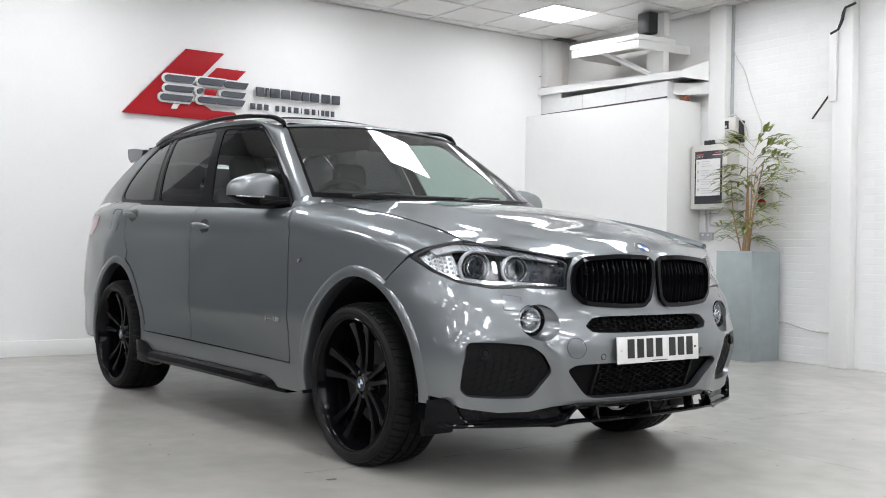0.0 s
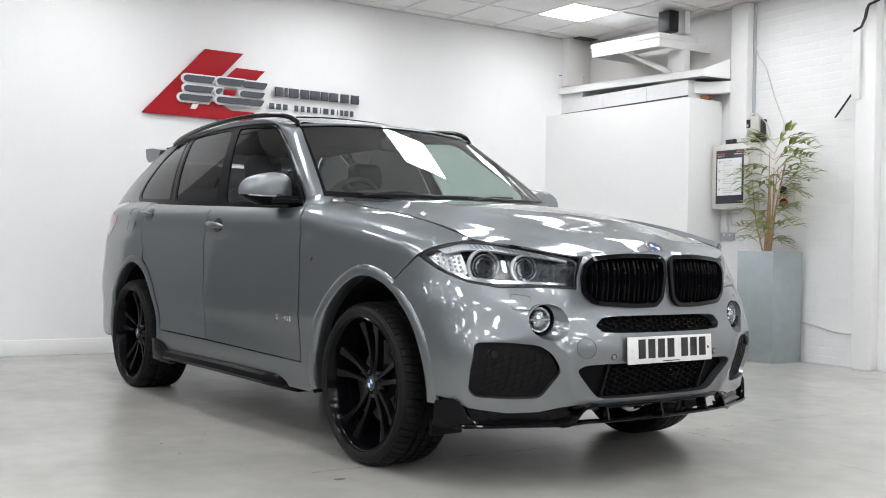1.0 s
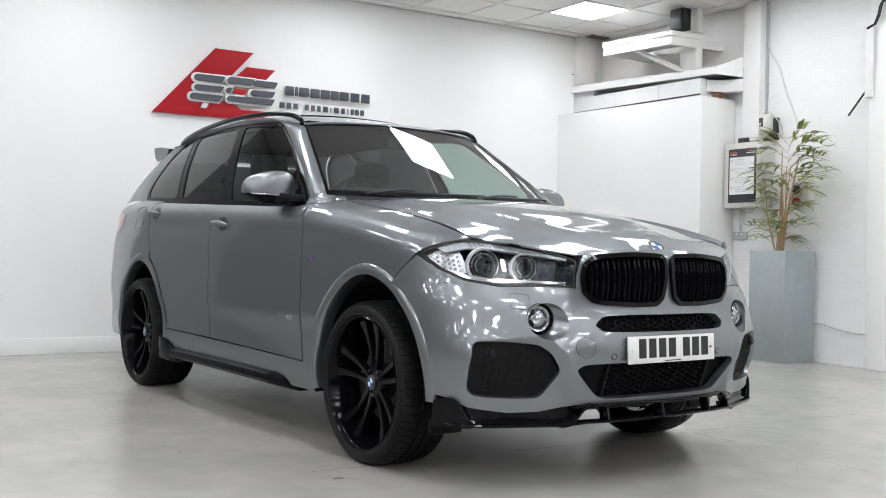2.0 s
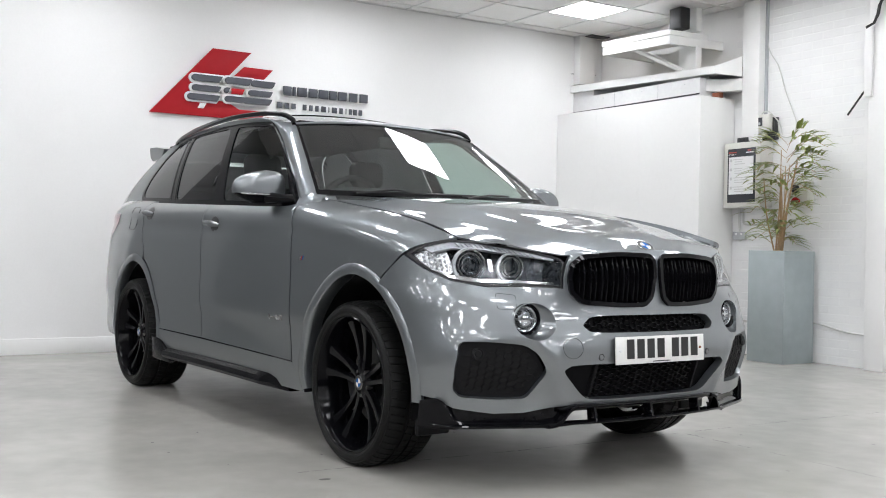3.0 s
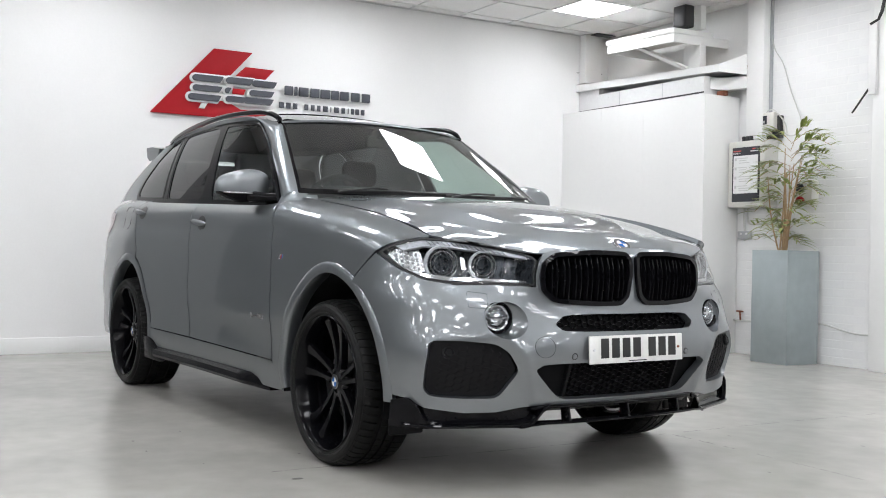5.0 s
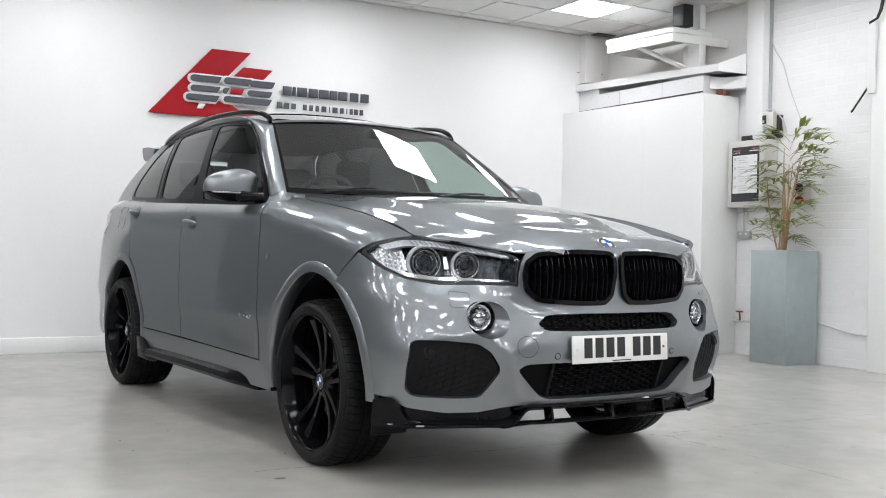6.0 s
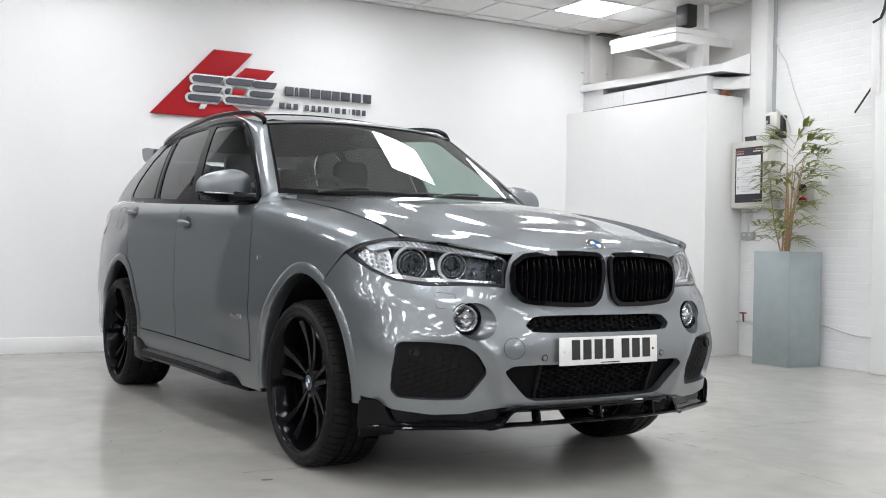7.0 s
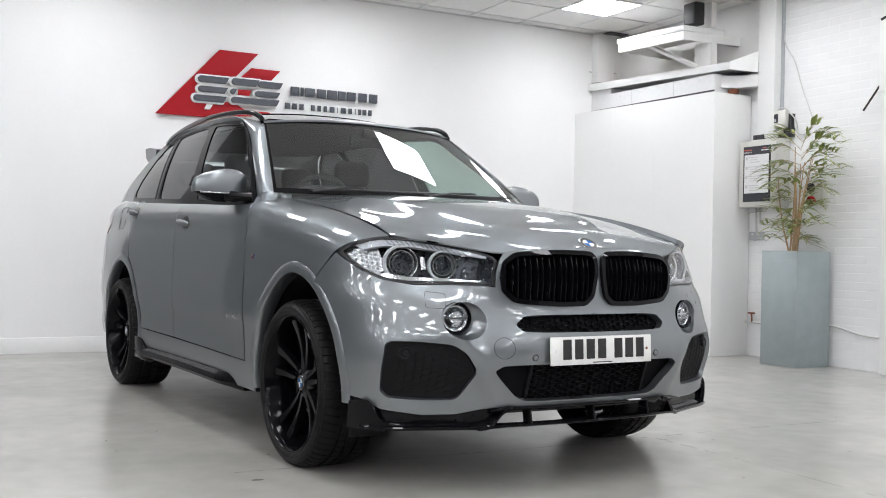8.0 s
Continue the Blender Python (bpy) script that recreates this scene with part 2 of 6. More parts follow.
# suspended ceiling of square tiles with real bars; light panels sit in some squares
def ceiling():
    bm = bmesh.new()
    a0, b0 = 0.775, 3.39
    lights = []
    ka = range(int(-2), int((LONG - a0) / 0.6) + 2)
    kb = range(int((NEAR - b0) / 0.6) - 2, 3)
    for i in ka:
        for j in kb:
            lo, hi = (max(a0 + 0.6 * i, 0), max(b0 + 0.6 * j, NEAR)), (min(a0 + 0.6 * i + 0.6, LONG), min(b0 + 0.6 * j + 0.6, SIDE))
            if hi[0] - lo[0] < 0.03 or hi[1] - lo[1] < 0.03:
                continue
            lit = i % 3 == 0 and j % 4 == 0
            if lit and hi[1] - lo[1] > 0.5 and hi[0] - lo[0] > 0.5:
                lights.append((lo, hi))
                continue
            box((lo[0] + 0.016, lo[1] + 0.016, HIGH + 0.008), (hi[0] - 0.016, hi[1] - 0.016, HIGH + 0.02), bm=bm)
    room_piece("ceiling", bm, TILE, "suspended ceiling of square off-white mineral tiles", "ceiling", smooth=0)
    room_piece("ceiling_slab", box((-0.2, NEAR - 0.2, HIGH + 0.12), (LONG + 0.2, SIDE + 0.2, HIGH + 0.3)), WALL, "plain slab above the ceiling tiles", "ceiling")
    bm = bmesh.new()
    for i in ka:
        a = a0 + 0.6 * i
        if 0 < a < LONG:
            box((a - 0.012, NEAR, HIGH), (a + 0.012, SIDE, HIGH + 0.03), bm=bm)
    for j in kb:
        b = b0 + 0.6 * j
        if NEAR < b < SIDE:
            box((0, b - 0.012, HIGH + 0.001), (LONG, b + 0.012, HIGH + 0.031), bm=bm)
    room_piece("ceiling_trim", bm, TBAR, "white metal grid bars of the suspended ceiling", "ceiling grid", smooth=0)
    for lo, hi in lights:
        lamp = thing("ceiling_light", "square white recessed LED ceiling panel, switched on", "ceiling light", ROOM, "ceiling panels")
        part("diffuser", box((lo[0] + 0.02, lo[1] + 0.02, HIGH + 0.003), (hi[0] - 0.02, hi[1] - 0.02, HIGH + 0.012)), PANEL_GLOW, lamp, "glowing white diffuser", 0)
        rim = bmesh.new()
        for l, h in (((lo[0] + 0.01, lo[1] + 0.01), (lo[0] + 0.02, hi[1] - 0.01)), ((hi[0] - 0.02, lo[1] + 0.01), (hi[0] - 0.01, hi[1] - 0.01)),
                     ((lo[0] + 0.02, lo[1] + 0.01), (hi[0] - 0.02, lo[1] + 0.02)), ((lo[0] + 0.02, hi[1] - 0.02), (hi[0] - 0.02, hi[1] - 0.01))):
            box((*l, HIGH - 0.001), (*h, HIGH + 0.025), bm=rim)
        part("frame", rim, TBAR, lamp, "", 0)


ceiling()

# corner: boxed-in cupboard, post, ledge and shelf
cupboard = thing("cupboard", "tall white boxed-in cupboard with plain panels in the corner", "cupboard", ROOM)
for t0, t1 in ((0.0, 0.3035), (0.304, 0.6075), (0.608, 1.0)):
    p, q = (2.02 * t0, 4.17 + 0.165 * t0), (2.02 * t1, 4.17 + 0.165 * t1)
    part("front_panel", prism([(*p, 0), (*q, 0), (q[0], q[1] + 0.03, 0), (p[0], p[1] + 0.03, 0)], (0, 0, 2.5)), WHITE, cupboard, "white painted front panel")
part("end_panel", prism([(2.022, 4.335, 0), (2.03, SIDE - 0.01, 0), (2.0, SIDE - 0.01, 0), (1.992, 4.37, 0)], (0, 0, 2.5), bevel=0.0015), WHITE, cupboard, "white painted end panel")
part("top_panel", prism([(0, 4.21, 2.47), (1.98, 4.375, 2.47), (1.98, SIDE, 2.47), (0, SIDE, 2.47)], (0, 0, 0.028)), WHITE, cupboard)
room_piece("corner_post", box((0.0, 4.385, 2.86), (0.11, 4.615, HIGH), 0.006), WHITE, "white boxed post in the corner", "post")
# solid grey strip that paints the shadow line under the ceiling
room_piece("ceiling_joint", box((0.0, -1.75, HIGH - 0.006), (0.008, 4.38, HIGH + 0.004), 0.0), GREYSHADE, "grey strip drawn as the shadow line where the ceiling meets the wall", "trim")
room_piece("column_joint", box((2.426, 4.76, 2.06), (2.436, SIDE, HIGH)), TEXTGREY, "narrow grey joint beside the column", "trim")
room_piece("column", box((2.222, 4.68, 2.06), (2.425, SIDE, HIGH), 0.006), WHITE, "white boxed column against the brick wall", "column")


def lettering(words, size, m, mat, parent):
    """Flat printed words as one thin mesh, standing at m."""
    font = bpy.data.curves.new("print", "FONT")
    font.body, font.size, font.extrude = words, size, 0.0006
    ob = new("print", font)
    me = bpy.data.meshes.new_from_object(ob.evaluated_get(bpy.context.evaluated_depsgraph_get()))
    bpy.data.objects.remove(ob)
    me.transform(m)
    ob = new("heading_print", finish(me, mat, 0))
    ob.parent = parent
    return tagged(ob, "white printed heading")


def corner_things():
    ledge = thing("ledge", "white painted timber ledge with a dusty top above the corner cupboard", "ledge", ROOM)
    # a long fascia that tapers in from the sign wall, with a raised end towards the column
    outline = [(0.0, 4.345), (2.095, 4.44), (2.222, 4.675), (2.222, SIDE), (0.0, SIDE)]
    part("top_board", prism([(q[0], q[1] + 0.02, 2.838 - 0.03 * q[0]) for q in outline], (0, 0, 0.008)), DUST, ledge, "dusty brown board on the ledge")
    part("fascia", prism([(0.0, 4.345, 2.765), (2.095, 4.44, 2.715), (2.095, 4.44, 2.785), (0.0, 4.345, 2.842)], (0.0, 0.022, 0), bevel=0.002), WHITE, ledge, "long white fascia board")
    part("end_board", prism([(2.096, 4.44, 2.715), (2.222, 4.675, 2.690), (2.222, 4.675, 2.888), (2.096, 4.44, 2.785)], (-0.012, 0.02, 0)), WHITE, ledge, "raised white end board")
    # soffit: greyer than the white boards, its shade is in the colour
    part("soffit", prism([(0.0, 4.37, 2.775), (2.07, 4.47, 2.728), (2.2, 4.68, 2.72), (2.2, SIDE, 2.72), (0.0, SIDE, 2.775)], (0, 0, 0.012)), GREYSHADE, ledge, "board under the ledge with shade put into its grey")
    part("riser", prism([(0.0, 4.392, 2.50), (1.90, 4.44, 2.50), (1.90, SIDE, 2.50), (0.0, SIDE, 2.50)], (0, 0, 0.20)), GREYSHADE, ledge, "grey boarding under the ledge")
    part("riser_block", prism([(0.0, 4.394, 2.70), (0.34, 4.402, 2.70), (0.34, SIDE, 2.70), (0.0, SIDE, 2.70)], (0, 0, 0.07)), GREYSHADE, ledge)
    part("riser_block", prism([(1.42, 4.428, 2.70), (1.52, 4.43, 2.735), (1.90, 4.442, 2.725), (1.90, SIDE, 2.70), (1.42, SIDE, 2.70)], (0, 0.02, 0)), GREYSHADE, ledge)
    # solid dark strip paints the shade of the joint over the cupboard
    part("shadow_gap", prism([(0.0, 4.389, 2.532), (1.90, 4.437, 2.532), (1.90, 4.44, 2.532), (0.0, 4.392, 2.532)], (0, 0, 0.016)), DARKBOARD, ledge, "dark strip drawn as the shaded joint over the cupboard")
    for a in (0.68, 1.33):
        y = 4.392 + 0.0253 * a
        part("board_seam", box((a, y - 0.002, 2.515), (a + 0.003, y + 0.001, 2.70)), TEXTGREY, ledge)
    for k in range(6):
        a = 0.2 + 0.3 * k
        part("screw_head", lathe([(0, 0.002), (0.004, 0.0015), (0.005, 0)], pose(a, 4.392 + 0.0253 * a, 2.535 + 0.12 * (k % 2), 90, 0, 0), 8), TEXTGREY, ledge)
    part("bracket", prism([(1.905, 4.52, 2.575), (2.03, 4.60, 2.56), (2.222, 4.685, 2.56), (2.222, SIDE, 2.56), (1.905, SIDE, 2.575)], (0, 0, 0.115), bevel=0.003), WHITE, ledge, "white boxed bracket beside the column")
    part("screw_box", box((1.95, 4.56, 2.502), (2.04, 4.62, 2.55), 0.004), BRASS, ledge, "small rust-brown wooden offcut")
    part("rod", tube([(0.0, 4.35, 2.985), (0.02, 4.70, 3.0)], 0.004, sides=6), DARKCABLE, ledge, "thin dark rod by the post")
    shelf = thing("wall_shelf", "white painted projector shelf on a post with a diagonal brace", "shelf", ROOM)
    part("apron", prism([(0.84, 4.10, 3.035), (1.80, 4.13, 3.010), (1.80, 4.155, 3.010), (0.84, 4.125, 3.035)], (0, 0, 0.085), bevel=0.003), WHITE, shelf)
    part("apron", prism([(1.773, 4.156, 3.010), (1.80, 4.156, 3.010), (1.86, SIDE, 3.010), (1.833, SIDE, 3.010)], (0, 0, 0.085), bevel=0.003), WHITE, shelf)
    part("apron", prism([(0.84, 4.126, 3.035), (0.867, 4.126, 3.035), (0.867, SIDE, 3.035), (0.84, SIDE, 3.035)], (0, 0, 0.085), bevel=0.003), WHITE, shelf)
    part("top_board", prism([(0.83, 4.09, 3.122), (1.81, 4.12, 3.097), (1.83, 4.62, 3.097), (0.83, 4.62, 3.122)], (0, 0, 0.05), bevel=0.003), WHITE, shelf)
    part("post", box((1.60, 4.45, 2.80), (1.83, 4.53, 3.03), 0.004), WHITE, shelf)
    part("brace", tube([(1.27, 4.15, 3.04), (1.66, 4.44, 2.80)], 0.024, sides=4), WHITE, shelf)
    part("upright", box((1.745, 4.45, 3.17), (1.83, 4.52, HIGH), 0.003), WHITE, shelf)
    speaker = thing("speaker", "small black box loudspeaker standing on the wall shelf", "loudspeaker", ROOM)
    part("cabinet", box((1.665, 4.24, 3.17), (1.835, 4.36, 3.385), 0.012), BLACKBOX, speaker)
    part("grille", box((1.675, 4.234, 3.18), (1.825, 4.241, 3.375), 0.003), DARKBOARD, speaker, "black speaker cloth")

    ad = thing("poster_cabinet", "grey wall cabinet with a black-framed notice", "notice board", ROOM)
    part("body", box((2.06, 4.62, 1.415), (2.52, SIDE, 2.045), 0.012), CREAM, ad, "pale grey plastic cabinet body")
    part("screen", box((2.12, 4.614, 1.465), (2.46, 4.6202, 1.985), 0.002), SCREENBLACK, ad, "black glass screen frame")
    part("sheet", box((2.14, 4.610, 1.545), (2.44, 4.6142, 1.905)), PAPER, ad, "white printed sheet")
    part("heading", box((2.135, 4.610, 1.945), (2.23, 4.6142, 1.955)), TEXTRED, ad, "red heading bar")
    lettering("COVID-19", 0.021, pose(2.133, 4.6105, 1.921, 90, 0, 0), PAPER, ad)
    part("heading", box((2.345, 4.610, 1.938), (2.44, 4.6142, 1.946)), PAPER, ad, "white heading bar")
    part("heading", box((2.37, 4.610, 1.957), (2.41, 4.6142, 1.967)), TEXTRED, ad, "red mark")
    rng = random.Random(4)
    for row in range(15):
        z = 1.88 - row * 0.022
        if row % 4 == 3:
            continue
        part("print_line", box((2.21 if row % 4 else 2.19, 4.6085, z - 0.004), (2.21 + rng.uniform(0.08, 0.2), 4.6101, z + 0.003)), PALEPRINT, ad, "")
    for k in range(4):
        part("pictogram", box((2.155, 4.6085, 1.858 - k * 0.088), (2.18, 4.6101, 1.885 - k * 0.088), 0.0), PALEPRINT, ad, "")
    for k in range(3):
        part("cable_gland", box((2.19 + 0.045 * k, 4.66, 2.045), (2.225 + 0.045 * k, 4.70, 2.095), 0.006), DARKBOARD, ad, "dark grey cable gland")
    meter = thing("meter_box", "grey electric timer box on a dark backboard", "meter", ROOM)
    part("backboard", box((2.375, 4.745, 2.06), (2.575, SIDE, 2.27), 0.003), DARKBOARD, meter, "black backboard")
    part("housing", box((2.37, 4.69, 2.13), (2.55, 4.745, 2.30), 0.012), CREAM, meter)
    part("display", box((2.40, 4.685, 2.19), (2.47, 4.691, 2.27), 0.002), SCREENBLACK, meter, "dark display window")
    part("label_plate", box((2.41, 4.6835, 2.20), (2.45, 4.6852, 2.225)), TEXTGREY, meter)
    part("terminal_cover", box((2.45, 4.70, 2.085), (2.49, 4.745, 2.13), 0.006), CREAM, meter)
    switch = thing("isolator_switch", "grey rotary isolator box with a red knob", "switch", ROOM)
    part("housing", box((2.80, 4.70, 1.42), (2.99, SIDE, 1.645), 0.012), CREAM, switch)
    part("dial", lathe([(0, 0.022), (0.035, 0.022), (0.04, 0.016), (0.04, 0.0)], pose(2.865, 4.70, 1.575, 90, 0, 0), 24), DARKBOARD, switch, "black rotary dial")
    part("knob", lathe([(0, 0.05), (0.03, 0.05), (0.04, 0.03), (0.03, 0.0)], pose(2.885, 4.70, 1.46, 90, 0, 0), 24), RED, switch, "red plug knob")
    socket = thing("wall_socket", "grey metal double wall socket", "socket", ROOM)
    part("plate", box((2.06, 4.765, 1.11), (2.22, SIDE, 1.19), 0.006), TEXTGREY, socket, "grey metal face plate")
    for k in range(2):
        part("rocker", box((2.095 + 0.07 * k, 4.759, 1.155), (2.115 + 0.07 * k, 4.766, 1.175), 0.002), PAPER, socket)
    room_piece("conduit", tube(smooth_line([(2.13, 4.78, 1.415), (2.13, 4.78, 1.3), (2.14, 4.78, 1.19)]) , 0.011), CABLE, "white surface conduit above the socket", "conduit", "object")
    room_piece("conduit", tube(smooth_line([(2.18, 4.78, 1.415), (2.18, 4.78, 1.3), (2.22, 4.78, 1.262), (2.45, 4.78, 1.255), (2.7, 4.78, 1.25)]), 0.011), CABLE, "white surface conduit running along the brick wall", "conduit", "object")
    room_piece("hanging_cable", tube(smooth_line([(2.435, 4.785, 3.38), (2.43, 4.785, 3.05), (2.47, 4.785, 2.9), (2.57, 4.785, 2.75), (2.66, 4.785, 2.5), (2.74, 4.785, 2.32), (2.785, 4.785, 2.2), (2.76, 4.785, 2.1), (2.68, 4.785, 2.07), (2.6, 4.785, 2.11), (2.58, 4.78, 2.24)]), 0.0055), CABLE, "thin white cable hanging on the brick wall", "cable", "object")
    room_piece("hanging_cable", tube(smooth_line([(2.42, 4.73, 2.30), (2.47, 4.72, 2.325), (2.54, 4.72, 2.31), (2.61, 4.77, 2.2), (2.63, 4.785, 2.1)]), 0.006), CABLE, "grey cable looped above the meter box", "cable", "object")
    room_piece("floor_cable", tube(smooth_line([(2.9, 4.785, 0.36), (3.1, 4.785, 0.35), (3.3, 4.785, 0.31), (3.42, 4.785, 0.295), (3.6, 4.785, 0.29)]), 0.008), CABLE, "white painted cable clipped low on the brick wall", "cable", "object")
    room_piece("ceiling_gap", box((0.13, 4.44, HIGH - 0.010), (0.25, 4.70, HIGH - 0.002)), DARKBOARD, "dark opening in the ceiling beside the corner post", "opening")
    # solid grey strip: the shadow beside the cupboard, put into colour
    room_piece("wall_crack_strip", box((1.985, 4.786, 0.0), (2.0, SIDE, 2.06)), GREYSHADE, "grey strip painted as the shadow beside the cupboard", "trim")
    valve = thing("stop_valve", "small red-handled stop valve on a white pipe", "valve", ROOM)
    part("pipe", tube([(2.03, 4.77, 0.325), (2.30, 4.77, 0.325)], 0.011), CABLE, valve)
    part("stem", tube([(2.12, 4.765, 0.325), (2.12, 4.755, 0.41)], 0.009), BRASS, valve)
    part("handle", box((2.085, 4.74, 0.405), (2.155, 4.77, 0.42), 0.004), BRASS, valve, "rust-red lever")
    pier = room_piece("wall_pier", box((3.60, 4.70, 0), (3.79, SIDE, HIGH), 0.006), WHITE, "white boxed pier on the brick wall", "pier")
    strap = thing("steel_strap", "black bent steel bracket high on the white pier", "bracket", ROOM)
    part("strap", tube([(3.83, 4.67, 3.15), (3.735, 4.67, 3.13), (3.715, 4.67, 3.09), (3.70, 4.67, 3.02), (3.665, 4.67, 2.95), (3.59, 4.67, 2.925)], 0.014, sides=4), DARKCABLE, strap)
    part("rail", box((3.575, 4.67, 2.33), (3.65, 4.70, 2.93), 0.004), WHITE, strap, "white painted channel")
    room_piece("metal_rod", tube([(3.37, 4.74, 2.205), (3.56, 4.70, 2.385)], 0.009), DARKCABLE, "thin dark rod leaning off the pier", "rod", "object")


corner_things()


def letters_bar(parent, name, spans, z0, z1, x, mat, deep):
    """A line of lettering as plain blocks of its size and colour."""
    for b0, b1 in spans:
        part(name, box((x, b0, z0), (x + deep, b1, z1), 0.003), mat, parent)


def wall_sign():
    sign = thing("wall_sign", "red, white and slate company sign of raised plain shapes", "sign", ROOM)

    def plate(name, pts, x, deep, mat, label=""):
        part(name, prism([(x, b, z) for b, z in pts], (deep, 0, 0), bevel=0.002), mat, sign, label)
    plate("red_panel", [(-0.431, 2.126), (0.14, 2.757), (0.511, 2.757), (0.292, 2.515), (-0.02, 2.48), (-0.06, 2.32), (0.30, 2.27), (0.40, 2.218), (0.62, 2.218), (0.655, 2.19), (0.60, 2.126)], 0.02, 0.02, RED, "red slanted panel")
    plate("red_panel", [(0.341, 2.517), (0.445, 2.619), (0.729, 2.617), (0.64, 2.518)], 0.02, 0.02, RED, "small red slanted panel")
    # emblem: three stacks of slate bars with eased ends, each on a white backing that follows it
    stacks = (((-0.064, 0.224, 2.441, 2.498), (-0.060, 0.214, 2.352, 2.405), (-0.100, 0.206, 2.267, 2.322)),
              ((0.250, 0.512, 2.443, 2.503), (0.240, 0.300, 2.352, 2.405), (0.250, 0.451, 2.276, 2.330)),
              ((0.500, 0.743, 2.440, 2.498), (0.477, 0.717, 2.352, 2.405), (0.425, 0.713, 2.276, 2.333)))

    def bar(b0, b1, z0, z1, grow, x, deep, bm):
        b0, b1, z0, z1 = b0 - grow, b1 + grow, z0 - grow * 0.8, z1 + grow * 0.8
        h = z1 - z0
        left = [(b0 + 0.5 * h - 0.5 * h * math.sin(a), z0 + 0.5 * h - 0.5 * h * math.cos(a)) for a in np.linspace(0, math.pi, 9)]
        outline = left + [(b1, z1), (b1 - 0.3 * h, z0 + 0.35 * h), (b1 - 0.55 * h, z0)]
        prism([(x, b, z) for b, z in outline], (deep, 0, 0), bm=bm)
    for bars in stacks:
        backing = bmesh.new()
        for k, (b0, b1, z0, z1) in enumerate(bars):
            bar(b0, b1, z0, z1, 0.022, 0.042 + 0.001 * k, 0.012, backing)
        part("white_outline", backing, SIGNWHITE, sign, "white backing with a soft outline")
        for b0, b1, z0, z1 in bars:
            bm = bmesh.new()
            bar(b0, b1, z0, z1, 0.0, 0.062, 0.02, bm)
            part("slate_bar", bm, SLATE, sign, "slate grey raised bar")
    plate("red_inset", [(0.312, 2.352), (0.318, 2.405), (0.445, 2.405), (0.423, 2.352)], 0.0565, 0.004, RED, "red inset panel")
    plate("white_slash", [(0.027, 2.244), (0.085, 2.244), (0.057, 2.197), (0.005, 2.196)], 0.042, 0.015, SIGNWHITE, "white slash")
    letters_bar(sign, "letter_block", ((0.835, 0.918), (0.934, 0.962), (0.981, 1.076), (1.100, 1.190), (1.206, 1.305), (1.318, 1.396), (1.412, 1.503), (1.535, 1.622), (1.651, 1.736)), 2.397, 2.482, 0.03, SLATE, 0.025)
    letters_bar(sign, "small_letter_block", ((0.786, 0.838), (0.858, 0.906), (0.930, 0.975), (1.048, 1.088), (1.115, 1.153), (1.180, 1.216), (1.242, 1.293), (1.322, 1.330), (1.358, 1.412), (1.439, 1.478), (1.508, 1.516), (1.543, 1.577), (1.589, 1.632), (1.651, 1.690)), 2.271, 2.327, 0.018, SLATE, 0.010)


wall_sign()


